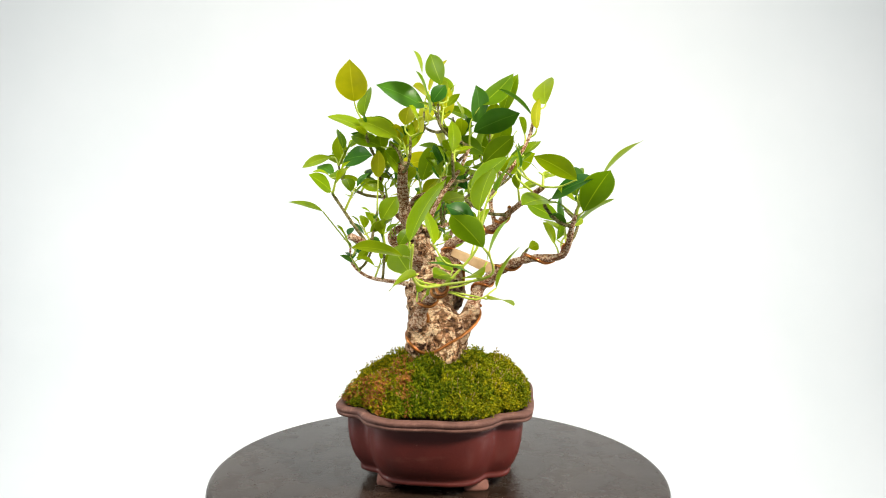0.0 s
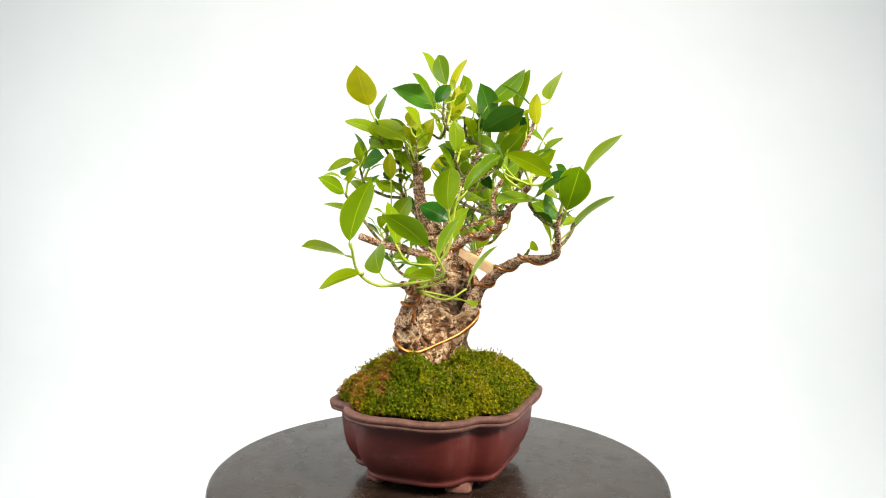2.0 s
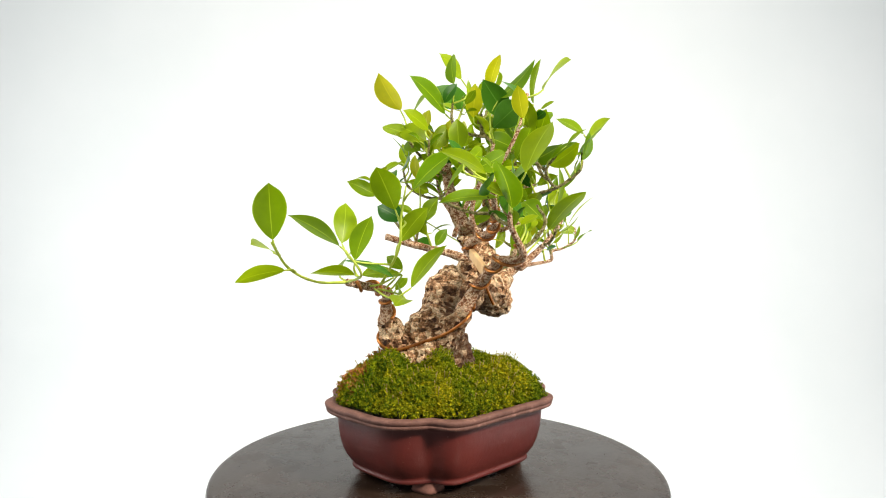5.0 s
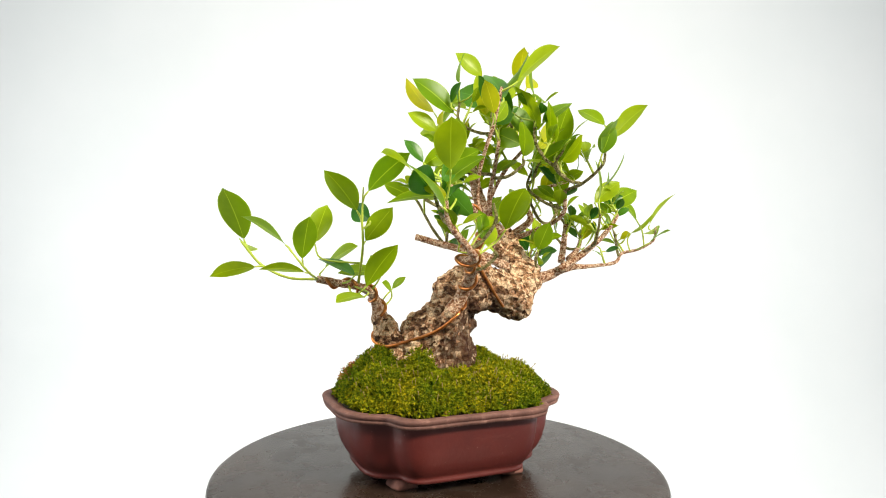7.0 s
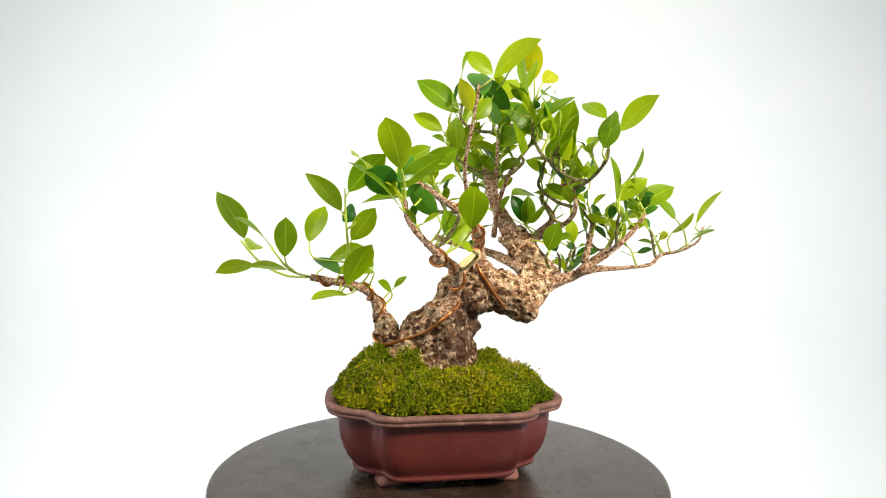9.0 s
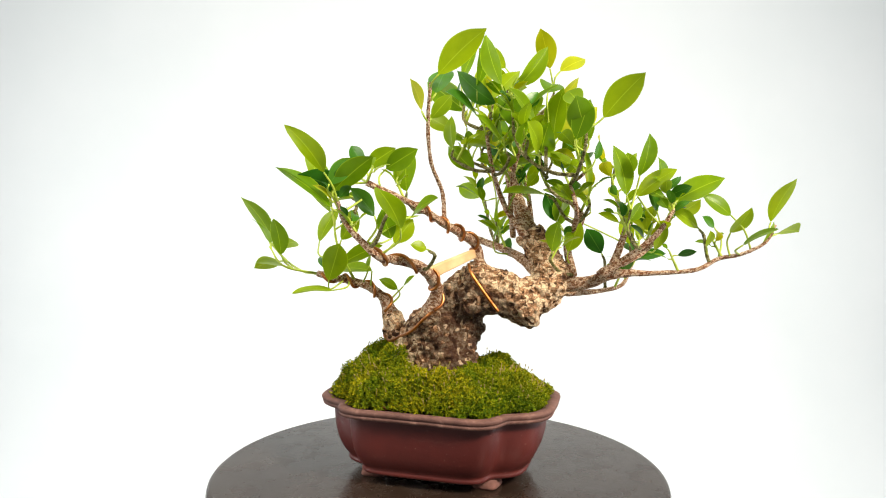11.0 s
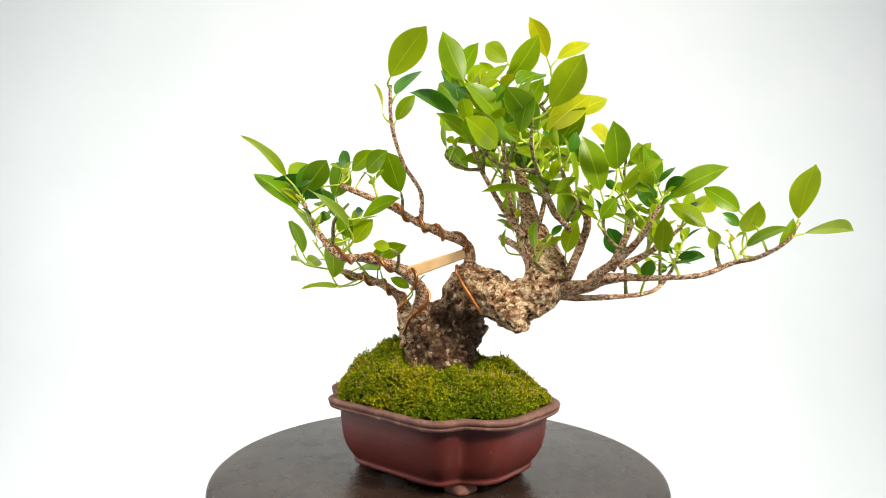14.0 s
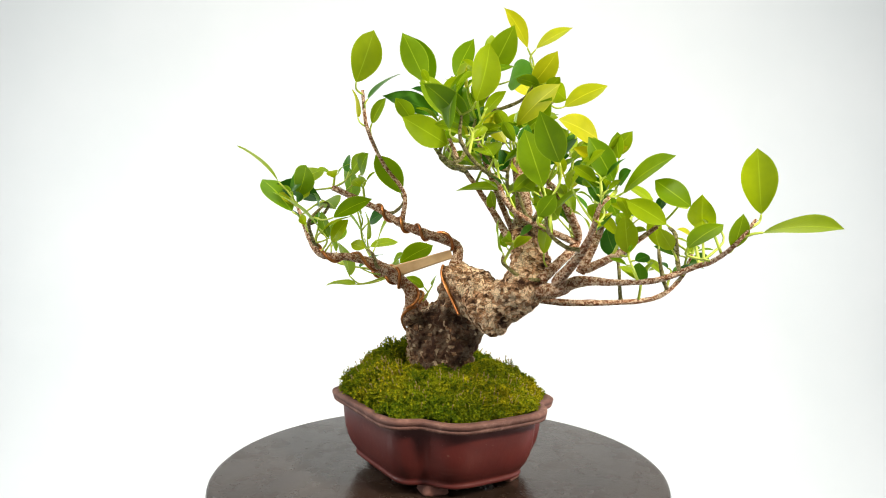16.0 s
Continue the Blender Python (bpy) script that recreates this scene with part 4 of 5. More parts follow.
petiole("Pb", (0.0215, -0.0781, 0.175), (0.0226, -0.0782, 0.1802), (0.0242, -0.0766, 0.1845))
leaf("m", "Pb", (0.0242, -0.0766, 0.1845), (0.0363, -0.0605, 0.209), 0.0165, -71, 0.12)
petiole("Pb", (0.0278, -0.0808, 0.1957), (0.0261, -0.0816, 0.2016), (0.0263, -0.0845, 0.2062))
leaf("m", "Pb", (0.0263, -0.0845, 0.2062), (0.0339, -0.112, 0.2331), 0.0204, 25, 0.12)
petiole("Q", (0.0994, -0.051, 0.2038), (0.0906, -0.0399, 0.213), (0.0832, -0.0418, 0.2152))
leaf("m", "Q", (0.0832, -0.0418, 0.2152), (0.0565, -0.0753, 0.2104), 0.0216, -24, 0.12)
petiole("P", (-0.0133, -0.0487, 0.1268), (-0.0144, -0.0378, 0.137), (-0.0112, -0.0387, 0.1433))
leaf("m", "P", (-0.0112, -0.0387, 0.1433), (-0.0009, -0.0521, 0.152), 0.0095, -68, 0.12)
petiole("P", (-0.0126, -0.0498, 0.1284), (-0.0174, -0.0429, 0.1371), (-0.0175, -0.0351, 0.1449))
leaf("m", "P", (-0.0175, -0.0351, 0.1449), (-0.0146, -0.024, 0.1548), 0.0076, 40, 0.12)
petiole("G9", (0.0439, 0.0612, 0.2733), (0.0419, 0.0656, 0.2769), (0.042, 0.0701, 0.2802))
leaf("m", "G9", (0.042, 0.0701, 0.2802), (0.0489, 0.0953, 0.298), 0.0158, 31, 0.12)
petiole("G2", (0.069, 0.1131, 0.2631), (0.075, 0.1109, 0.2721), (0.0727, 0.1086, 0.2779))
leaf("m", "G2", (0.0727, 0.1086, 0.2779), (0.0494, 0.1004, 0.2928), 0.0144, -36, 0.12)
petiole("G2", (0.068, 0.1116, 0.2472), (0.0714, 0.1064, 0.2506), (0.0728, 0.1059, 0.2551))
leaf("m", "G2", (0.0728, 0.1059, 0.2551), (0.0749, 0.115, 0.2814), 0.0154, 101, 0.12)
petiole("G26", (0.0223, 0.0804, 0.2468), (0.0247, 0.0808, 0.2503), (0.0279, 0.0814, 0.2525))
leaf("m", "G26", (0.0279, 0.0814, 0.2525), (0.0635, 0.0875, 0.2685), 0.0205, 152, 0.12)
petiole("G29", (0.0039, 0.1179, 0.2141), (0.0084, 0.1182, 0.2171), (0.0092, 0.1161, 0.2185))
leaf("m", "G29", (0.0092, 0.1161, 0.2185), (-0.0012, 0.0807, 0.2255), 0.0188, -31, 0.12)
petiole("Z", (-0.0181, 0.1051, 0.1645), (-0.0158, 0.102, 0.1705), (-0.0147, 0.1025, 0.1765))
leaf("m", "Z", (-0.0147, 0.1025, 0.1765), (-0.0125, 0.112, 0.2014), 0.0145, 103, 0.12)
petiole("G3", (-0.0685, 0.0364, 0.2873), (-0.0737, 0.038, 0.2964), (-0.0755, 0.0343, 0.3037))
leaf("y", "G3", (-0.0755, 0.0343, 0.3037), (-0.0759, 0.0053, 0.3326), 0.0270, 180, 0.12)
petiole("G3", (-0.0644, 0.0371, 0.2718), (-0.0638, 0.0359, 0.2766), (-0.066, 0.0355, 0.2791))
leaf("m", "G3", (-0.066, 0.0355, 0.2791), (-0.0989, 0.0352, 0.2908), 0.0174, -40, 0.12)
petiole("G0", (-0.0061, 0.0527, 0.3012), (-0.0098, 0.0622, 0.3026), (-0.0154, 0.0638, 0.3047))
leaf("d", "G0", (-0.0154, 0.0638, 0.3047), (-0.0584, 0.0483, 0.3213), 0.0243, -66, 0.12)
petiole("G21", (-0.0371, 0.0288, 0.2606), (-0.0349, 0.0265, 0.2677), (-0.0376, 0.0263, 0.2717))
leaf("m", "G21", (-0.0376, 0.0263, 0.2717), (-0.073, 0.0322, 0.288), 0.0197, -55, 0.12)
petiole("G21", (-0.0417, 0.0301, 0.2652), (-0.0471, 0.0333, 0.264), (-0.0524, 0.0358, 0.265))
leaf("m", "G21", (-0.0524, 0.0358, 0.265), (-0.0802, 0.0475, 0.2758), 0.0160, -53, 0.12)
petiole("G6", (-0.026, 0.0161, 0.2711), (-0.0301, 0.0163, 0.2758), (-0.0307, 0.0166, 0.2809))
leaf("y", "G6", (-0.0307, 0.0166, 0.2809), (-0.0275, 0.0177, 0.2966), 0.0140, 65, 0.12)
petiole("U", (-0.0342, 0.0506, 0.2538), (-0.0334, 0.0452, 0.2576), (-0.0313, 0.0427, 0.2624))
leaf("y", "U", (-0.0313, 0.0427, 0.2624), (-0.0157, 0.037, 0.2914), 0.0167, 90, 0.12)
petiole("G8", (-0.0905, 0.0587, 0.2449), (-0.0893, 0.0616, 0.2501), (-0.0896, 0.062, 0.2555))
leaf("m", "G8", (-0.0896, 0.062, 0.2555), (-0.0935, 0.0583, 0.2777), 0.0136, -138, 0.12)
petiole("G8", (-0.0925, 0.0581, 0.2505), (-0.0954, 0.0614, 0.2579), (-0.1, 0.0622, 0.2589))
leaf("m", "G8", (-0.1, 0.0622, 0.2589), (-0.126, 0.0597, 0.2485), 0.0140, -46, 0.12)
petiole("G8", (-0.0925, 0.0581, 0.2505), (-0.0903, 0.0591, 0.2538), (-0.0881, 0.058, 0.255))
leaf("d", "G8", (-0.0881, 0.058, 0.255), (-0.059, 0.0295, 0.2568), 0.0204, 67, 0.12)
petiole("G24", (-0.0557, 0.0398, 0.2092), (-0.0555, 0.0396, 0.2241), (-0.0549, 0.0367, 0.2384))
leaf("y", "G24", (-0.0549, 0.0367, 0.2384), (-0.0535, 0.0296, 0.2613), 0.0129, 163, 0.12)
petiole("U", (-0.0345, 0.0543, 0.2386), (-0.035, 0.0587, 0.2434), (-0.0363, 0.0579, 0.2463))
leaf("m", "U", (-0.0363, 0.0579, 0.2463), (-0.0489, 0.0324, 0.2615), 0.0168, -98, 0.12)
petiole("G8", (-0.0885, 0.0593, 0.2392), (-0.0921, 0.0542, 0.24), (-0.0957, 0.0491, 0.2423))
leaf("d", "G8", (-0.0957, 0.0491, 0.2423), (-0.1118, 0.0633, 0.2511), 0.0127, -36, 0.12)
petiole("G8", (-0.0547, 0.068, 0.2236), (-0.0521, 0.0573, 0.2251), (-0.0559, 0.0526, 0.228))
leaf("m", "G8", (-0.0559, 0.0526, 0.228), (-0.0739, 0.0484, 0.237), 0.0115, -67, 0.12)
petiole("Pa", (-0.017, -0.1489, 0.1748), (-0.0197, -0.1499, 0.1758), (-0.0225, -0.15, 0.1764))
leaf("m", "Pa", (-0.0225, -0.15, 0.1764), (-0.0537, -0.1455, 0.1813), 0.0160, 31, 0.12)
petiole("P", (0.0008, -0.0978, 0.1544), (-0.0131, -0.0983, 0.1578), (-0.0204, -0.0919, 0.1623))
leaf("m", "P", (-0.0204, -0.0919, 0.1623), (-0.0343, -0.0578, 0.1796), 0.0203, -47, 0.12)
petiole("P", (-0.0049, -0.0605, 0.1442), (0.0015, -0.0581, 0.1504), (0.0079, -0.0557, 0.1591))
leaf("m", "P", (0.0079, -0.0557, 0.1591), (-0.0049, -0.0872, 0.1594), 0.0170, -29, 0.12)
petiole("G4", (-0.0031, 0.0187, 0.2992), (0.0002, 0.0159, 0.3074), (-0.0003, 0.0169, 0.3149))
leaf("m", "G4", (-0.0003, 0.0169, 0.3149), (-0.0101, 0.0282, 0.3436), 0.0168, -59, 0.12)
petiole("G16", (0.011, 0.0409, 0.2813), (0.0036, 0.0419, 0.2848), (0.0017, 0.0418, 0.2902))
leaf("y", "G16", (0.0017, 0.0418, 0.2902), (0.0052, 0.039, 0.3187), 0.0152, 166, 0.12)
petiole("G9", (0.044, 0.0608, 0.2813), (0.0356, 0.0542, 0.2836), (0.0322, 0.0471, 0.2886))
leaf("d", "G9", (0.0322, 0.0471, 0.2886), (0.0284, 0.0168, 0.315), 0.0210, -134, 0.12)
petiole("S", (0.0715, 0.0028, 0.2691), (0.076, 0.001, 0.2719), (0.0775, -0.0007, 0.2759))
leaf("y", "S", (0.0775, -0.0007, 0.2759), (0.0778, -0.0094, 0.299), 0.0128, 39, 0.12)
petiole("G27", (0.0362, 0.0553, 0.2515), (0.0397, 0.0539, 0.2583), (0.0376, 0.0527, 0.2621))
leaf("m", "G27", (0.0376, 0.0527, 0.2621), (0.0102, 0.0462, 0.2746), 0.0171, -73, 0.12)
petiole("G14", (0.0198, -0.0243, 0.2163), (0.0214, -0.0238, 0.2201), (0.0238, -0.0232, 0.2232))
leaf("m", "G14", (0.0238, -0.0232, 0.2232), (0.053, -0.0155, 0.2518), 0.0208, 30, 0.12)
petiole("R", (0.0768, -0.0402, 0.226), (0.0861, -0.0575, 0.2249), (0.0954, -0.0747, 0.2286))
leaf("m", "R", (0.0954, -0.0747, 0.2286), (0.0638, -0.0827, 0.2442), 0.0188, 33, 0.12)
petiole("G31", (0.0774, -0.0471, 0.2113), (0.0792, -0.049, 0.2146), (0.0815, -0.0515, 0.2166))
leaf("d", "G31", (0.0815, -0.0515, 0.2166), (0.1076, -0.0797, 0.2297), 0.0203, 51, 0.12)
petiole("Q", (0.0948, -0.0272, 0.1743), (0.0965, -0.0119, 0.1842), (0.1043, -0.0087, 0.1931))
leaf("m", "Q", (0.1043, -0.0087, 0.1931), (0.1373, -0.0173, 0.2189), 0.0197, -7, 0.12)
petiole("Q", (0.0958, -0.0352, 0.1825), (0.0964, -0.0273, 0.1935), (0.0953, -0.0293, 0.2018))
leaf("d", "Q", (0.0953, -0.0293, 0.2018), (0.0898, -0.0489, 0.2216), 0.0142, 77, 0.12)
petiole("Q", (0.0955, -0.0325, 0.1797), (0.0971, -0.0273, 0.1875), (0.0948, -0.0211, 0.1922))
leaf("m", "Q", (0.0948, -0.0211, 0.1922), (0.0809, 0.0011, 0.2025), 0.0141, 7, 0.12)
petiole("G5", (0.057, 0.0723, 0.2461), (0.0595, 0.0688, 0.2503), (0.0632, 0.0684, 0.2535))
leaf("m", "G5", (0.0632, 0.0684, 0.2535), (0.0844, 0.0738, 0.2667), 0.0128, 37, 0.12)
petiole("G5", (0.0653, 0.0731, 0.2563), (0.0707, 0.0706, 0.2597), (0.0759, 0.0706, 0.2635))
leaf("m", "G5", (0.0759, 0.0706, 0.2635), (0.0928, 0.075, 0.2769), 0.0110, 29, 0.12)
petiole("Pb", (0.0273, -0.0805, 0.1929), (0.0272, -0.0746, 0.1968), (0.0242, -0.0734, 0.1995))
leaf("d", "Pb", (0.0242, -0.0734, 0.1995), (0.0033, -0.0783, 0.2096), 0.0151, -66, 0.12)
petiole("G11", (-0.09, 0.0261, 0.2196), (-0.0913, 0.024, 0.223), (-0.0931, 0.0213, 0.2252))
leaf("m", "G11", (-0.0931, 0.0213, 0.2252), (-0.1078, -0.0019, 0.2373), 0.0150, -75, 0.12)
petiole("G10", (-0.0362, 0.1407, 0.2464), (-0.0394, 0.1336, 0.2505), (-0.0425, 0.1264, 0.2569))
leaf("y", "G10", (-0.0425, 0.1264, 0.2569), (-0.0049, 0.1242, 0.2674), 0.0196, -78, 0.12)
petiole("Z", (-0.0296, 0.1132, 0.204), (-0.0262, 0.1169, 0.2056), (-0.0228, 0.1206, 0.2086))
leaf("m", "Z", (-0.0228, 0.1206, 0.2086), (-0.0244, 0.1065, 0.2269), 0.0116, -19, 0.12)
petiole("G1", (-0.0166, 0.0819, 0.2911), (-0.0131, 0.0869, 0.2935), (-0.0128, 0.0911, 0.2972))
leaf("y", "G1", (-0.0128, 0.0911, 0.2972), (-0.0188, 0.1098, 0.3183), 0.0172, 144, 0.12)
petiole("G9", (0.0453, 0.0629, 0.2617), (0.0465, 0.0648, 0.268), (0.0468, 0.0631, 0.2733))
leaf("m", "G9", (0.0468, 0.0631, 0.2733), (0.0459, 0.0389, 0.3061), 0.0204, -5, 0.12)
petiole("Pb", (0.0318, -0.0822, 0.212), (0.0358, -0.0827, 0.216), (0.0386, -0.0808, 0.2196))
leaf("m", "Pb", (0.0386, -0.0808, 0.2196), (0.0564, -0.0564, 0.2468), 0.0211, -41, 0.12)
petiole("G3", (-0.0675, 0.0366, 0.2834), (-0.0674, 0.0372, 0.2878), (-0.0672, 0.039, 0.2916))
leaf("m", "G3", (-0.0672, 0.039, 0.2916), (-0.0645, 0.0606, 0.3222), 0.0188, -38, 0.12)
petiole("G24", (-0.0591, 0.0406, 0.1921), (-0.0554, 0.0411, 0.1964), (-0.0522, 0.0418, 0.201))
leaf("m", "G24", (-0.0522, 0.0418, 0.201), (-0.0387, 0.0456, 0.2233), 0.0175, 68, 0.12)
petiole("G4", (-0.0026, 0.0183, 0.2912), (-0.0083, 0.0143, 0.2952), (-0.0081, 0.0135, 0.2995))
leaf("d", "G4", (-0.0081, 0.0135, 0.2995), (0.0031, 0.0166, 0.3147), 0.0130, 72, 0.12)
petiole("P", (-0.0024, -0.0672, 0.1472), (0.0034, -0.0622, 0.154), (0.0093, -0.0572, 0.1635))
leaf("m", "P", (0.0093, -0.0572, 0.1635), (-0.0041, -0.0603, 0.1729), 0.0093, -62, 0.12)
petiole("G13", (0.0399, 0.0851, 0.2527), (0.0317, 0.0883, 0.2548), (0.0302, 0.0902, 0.2596))
leaf("m", "G13", (0.0302, 0.0902, 0.2596), (0.0417, 0.0975, 0.2972), 0.0213, 108, 0.12)
petiole("K", (-0.0093, 0.0574, 0.2029), (-0.0111, 0.055, 0.2059), (-0.0106, 0.0549, 0.2085))
leaf("m", "K", (-0.0106, 0.0549, 0.2085), (-0.0007, 0.0608, 0.2227), 0.0104, 64, 0.12)
petiole("X", (-0.0428, 0.0538, 0.1729), (-0.0402, 0.0421, 0.1743), (-0.0367, 0.0398, 0.1794))
leaf("m", "X", (-0.0367, 0.0398, 0.1794), (-0.0281, 0.0449, 0.1947), 0.0114, 65, 0.12)
petiole("G24", (-0.063, 0.0403, 0.1794), (-0.064, 0.0436, 0.1813), (-0.0651, 0.0469, 0.1842))
leaf("d", "G24", (-0.0651, 0.0469, 0.1842), (-0.0527, 0.0537, 0.1765), 0.0135, 63, 0.12)
petiole("G17", (0.0096, 0.0899, 0.1681), (0.011, 0.0894, 0.1726), (0.0126, 0.0899, 0.177))
leaf("m", "G17", (0.0126, 0.0899, 0.177), (0.0214, 0.0953, 0.2006), 0.0162, 107, 0.12)
petiole("G19", (-0.0575, 0.1345, 0.165), (-0.0577, 0.1336, 0.17), (-0.0583, 0.1316, 0.1744))
leaf("d", "G19", (-0.0583, 0.1316, 0.1744), (-0.0626, 0.1186, 0.1958), 0.0167, -71, 0.12)
petiole("G7", (-0.0341, 0.091, 0.2872), (-0.0331, 0.089, 0.2901), (-0.0321, 0.0871, 0.2939))
leaf("m", "G7", (-0.0321, 0.0871, 0.2939), (-0.0351, 0.075, 0.271), 0.0148, -111, 0.12)
petiole("G0", (-0.0061, 0.0527, 0.3012), (-0.0056, 0.045, 0.3001), (-0.005, 0.0373, 0.3008))
leaf("m", "G0", (-0.005, 0.0373, 0.3008), (0.0004, 0.0546, 0.2797), 0.0146, 74, 0.12)
petiole("G6", (-0.0274, 0.0215, 0.2528), (-0.0285, 0.0228, 0.2583), (-0.0284, 0.0252, 0.2631))
leaf("m", "G6", (-0.0284, 0.0252, 0.2631), (-0.0243, 0.0416, 0.2876), 0.0155, 67, 0.12)
petiole("G18", (0.0105, 0.0315, 0.2406), (0.006, 0.0298, 0.2395), (0.0039, 0.0274, 0.2408))
leaf("m", "G18", (0.0039, 0.0274, 0.2408), (-0.003, 0.0051, 0.2615), 0.0162, -70, 0.12)
petiole("Z", (-0.046, 0.1037, 0.1864), (-0.0473, 0.0991, 0.1934), (-0.0486, 0.0952, 0.2007))
leaf("d", "Z", (-0.0486, 0.0952, 0.2007), (-0.0528, 0.0826, 0.2267), 0.0152, -70, 0.12)
petiole("Z", (-0.0484, 0.1024, 0.1839), (-0.0485, 0.0967, 0.1906), (-0.0485, 0.0952, 0.1981))
leaf("m", "Z", (-0.0485, 0.0952, 0.1981), (-0.0485, 0.0976, 0.2269), 0.0150, 94, 0.12)
petiole("G25", (-0.0726, 0.1574, 0.1726), (-0.0721, 0.1572, 0.1775), (-0.0722, 0.1564, 0.1824))
leaf("m", "G25", (-0.0722, 0.1564, 0.1824), (-0.0743, 0.151, 0.2074), 0.0133, -71, 0.12)
petiole("G10", (-0.0355, 0.1409, 0.225), (-0.0333, 0.1505, 0.2317), (-0.0329, 0.1528, 0.2404))
leaf("m", "G10", (-0.0329, 0.1528, 0.2404), (-0.034, 0.1503, 0.2586), 0.0135, -70, 0.12)
petiole("G1", (-0.0167, 0.0868, 0.2999), (-0.0272, 0.0911, 0.2997), (-0.0294, 0.0968, 0.2965))
leaf("m", "G1", (-0.0294, 0.0968, 0.2965), (-0.0242, 0.1138, 0.284), 0.0148, 78, 0.12)
petiole("G9", (0.0439, 0.0612, 0.2733), (0.0457, 0.0661, 0.2775), (0.0448, 0.07, 0.2821))
leaf("d", "G9", (0.0448, 0.07, 0.2821), (0.0389, 0.0788, 0.2948), 0.0103, 68, 0.12)
petiole("G20", (0.0066, 0.087, 0.228), (0.0128, 0.0832, 0.2321), (0.0156, 0.0805, 0.2383))
leaf("d", "G20", (0.0156, 0.0805, 0.2383), (0.0176, 0.0768, 0.2507), 0.0100, -70, 0.12)
petiole("G12", (0.0263, 0.1457, 0.1929), (0.0332, 0.1444, 0.1965), (0.0343, 0.1458, 0.2007))
leaf("m", "G12", (0.0343, 0.1458, 0.2007), (0.0286, 0.1544, 0.2145), 0.0115, 104, 0.12)
petiole("G28", (-0.0422, 0.1548, 0.1919), (-0.0398, 0.1509, 0.1966), (-0.0381, 0.148, 0.2021))
leaf("m", "G28", (-0.0381, 0.148, 0.2021), (-0.0345, 0.1417, 0.2172), 0.0095, -78, 0.12)
petiole("G28", (-0.0433, 0.1567, 0.1863), (-0.0427, 0.1557, 0.1902), (-0.0418, 0.1542, 0.1937))
leaf("m", "G28", (-0.0418, 0.1542, 0.1937), (-0.0382, 0.1479, 0.2055), 0.0102, -78, 0.12)
petiole("Z", (0.0221, 0.1134, 0.2365), (0.0248, 0.1186, 0.2408), (0.0251, 0.1212, 0.2464))
leaf("d", "Z", (0.0251, 0.1212, 0.2464), (0.0228, 0.1243, 0.2608), 0.0087, 102, 0.12)
petiole("G30", (0.069, 0.008, 0.1742), (0.0705, 0.0056, 0.1773), (0.0723, 0.0026, 0.179))
leaf("m", "G30", (0.0723, 0.0026, 0.179), (0.0788, -0.0078, 0.1822), 0.0092, -63, 0.12)
petiole("G15", (0.0985, -0.0292, 0.1825), (0.095, -0.0238, 0.1835), (0.0914, -0.0184, 0.1862))
leaf("m", "G15", (0.0914, -0.0184, 0.1862), (0.0948, -0.0246, 0.2064), 0.0132, -104, 0.12)
petiole("Q", (0.0918, -0.0267, 0.1739), (0.0919, -0.021, 0.1781), (0.0903, -0.0167, 0.183))
leaf("m", "Q", (0.0903, -0.0167, 0.183), (0.0825, -0.005, 0.2001), 0.0140, 70, 0.12)
petiole("Q", (0.1013, -0.0535, 0.2114), (0.1047, -0.0593, 0.2176), (0.1042, -0.0588, 0.223))
leaf("d", "Q", (0.1042, -0.0588, 0.223), (0.0957, -0.0462, 0.2405), 0.0128, 76, 0.12)
petiole("G4", (-0.0023, 0.0179, 0.2852), (-0.0078, 0.0197, 0.2882), (-0.0104, 0.0178, 0.2912))
leaf("m", "G4", (-0.0104, 0.0178, 0.2912), (-0.0208, -0.0163, 0.3183), 0.0224, -67, 0.12)
petiole("G6", (-0.026, 0.0161, 0.2711), (-0.0196, 0.0115, 0.2736), (-0.0186, 0.0061, 0.2767))
leaf("m", "G6", (-0.0186, 0.0061, 0.2767), (-0.0259, -0.0182, 0.2908), 0.0145, -72, 0.12)
petiole("G18", (0.0094, 0.0113, 0.2504), (0.0093, 0.0112, 0.2544), (0.0092, 0.011, 0.2584))
leaf("m", "G18", (0.0092, 0.011, 0.2584), (0.0082, 0.0096, 0.2843), 0.0165, -97, 0.12)
petiole("G0", (-0.0086, 0.0531, 0.3088), (-0.0141, 0.0548, 0.3193), (-0.0175, 0.0502, 0.3271))
leaf("m", "G0", (-0.0175, 0.0502, 0.3271), (-0.0246, 0.0269, 0.3463), 0.0161, -78, 0.12)
petiole("J", (0.0224, 0.0689, 0.2636), (0.0249, 0.0721, 0.2655), (0.0275, 0.0753, 0.2685))
leaf("m", "J", (0.0275, 0.0753, 0.2685), (0.0188, 0.0472, 0.2969), 0.0204, -75, 0.12)
petiole("G20", (0.0044, 0.0888, 0.2466), (-0.0054, 0.092, 0.2508), (-0.0076, 0.0971, 0.2563))
leaf("m", "G20", (-0.0076, 0.0971, 0.2563), (-0.001, 0.122, 0.2819), 0.0189, 112, 0.12)
petiole("G9", (0.044, 0.0608, 0.2813), (0.0508, 0.0558, 0.2897), (0.0543, 0.053, 0.2976))
leaf("m", "G9", (0.0543, 0.053, 0.2976), (0.0668, 0.0428, 0.3307), 0.0184, 87, 0.12)
petiole("G13", (0.0389, 0.0855, 0.2565), (0.0365, 0.0817, 0.2607), (0.0377, 0.0788, 0.2645))
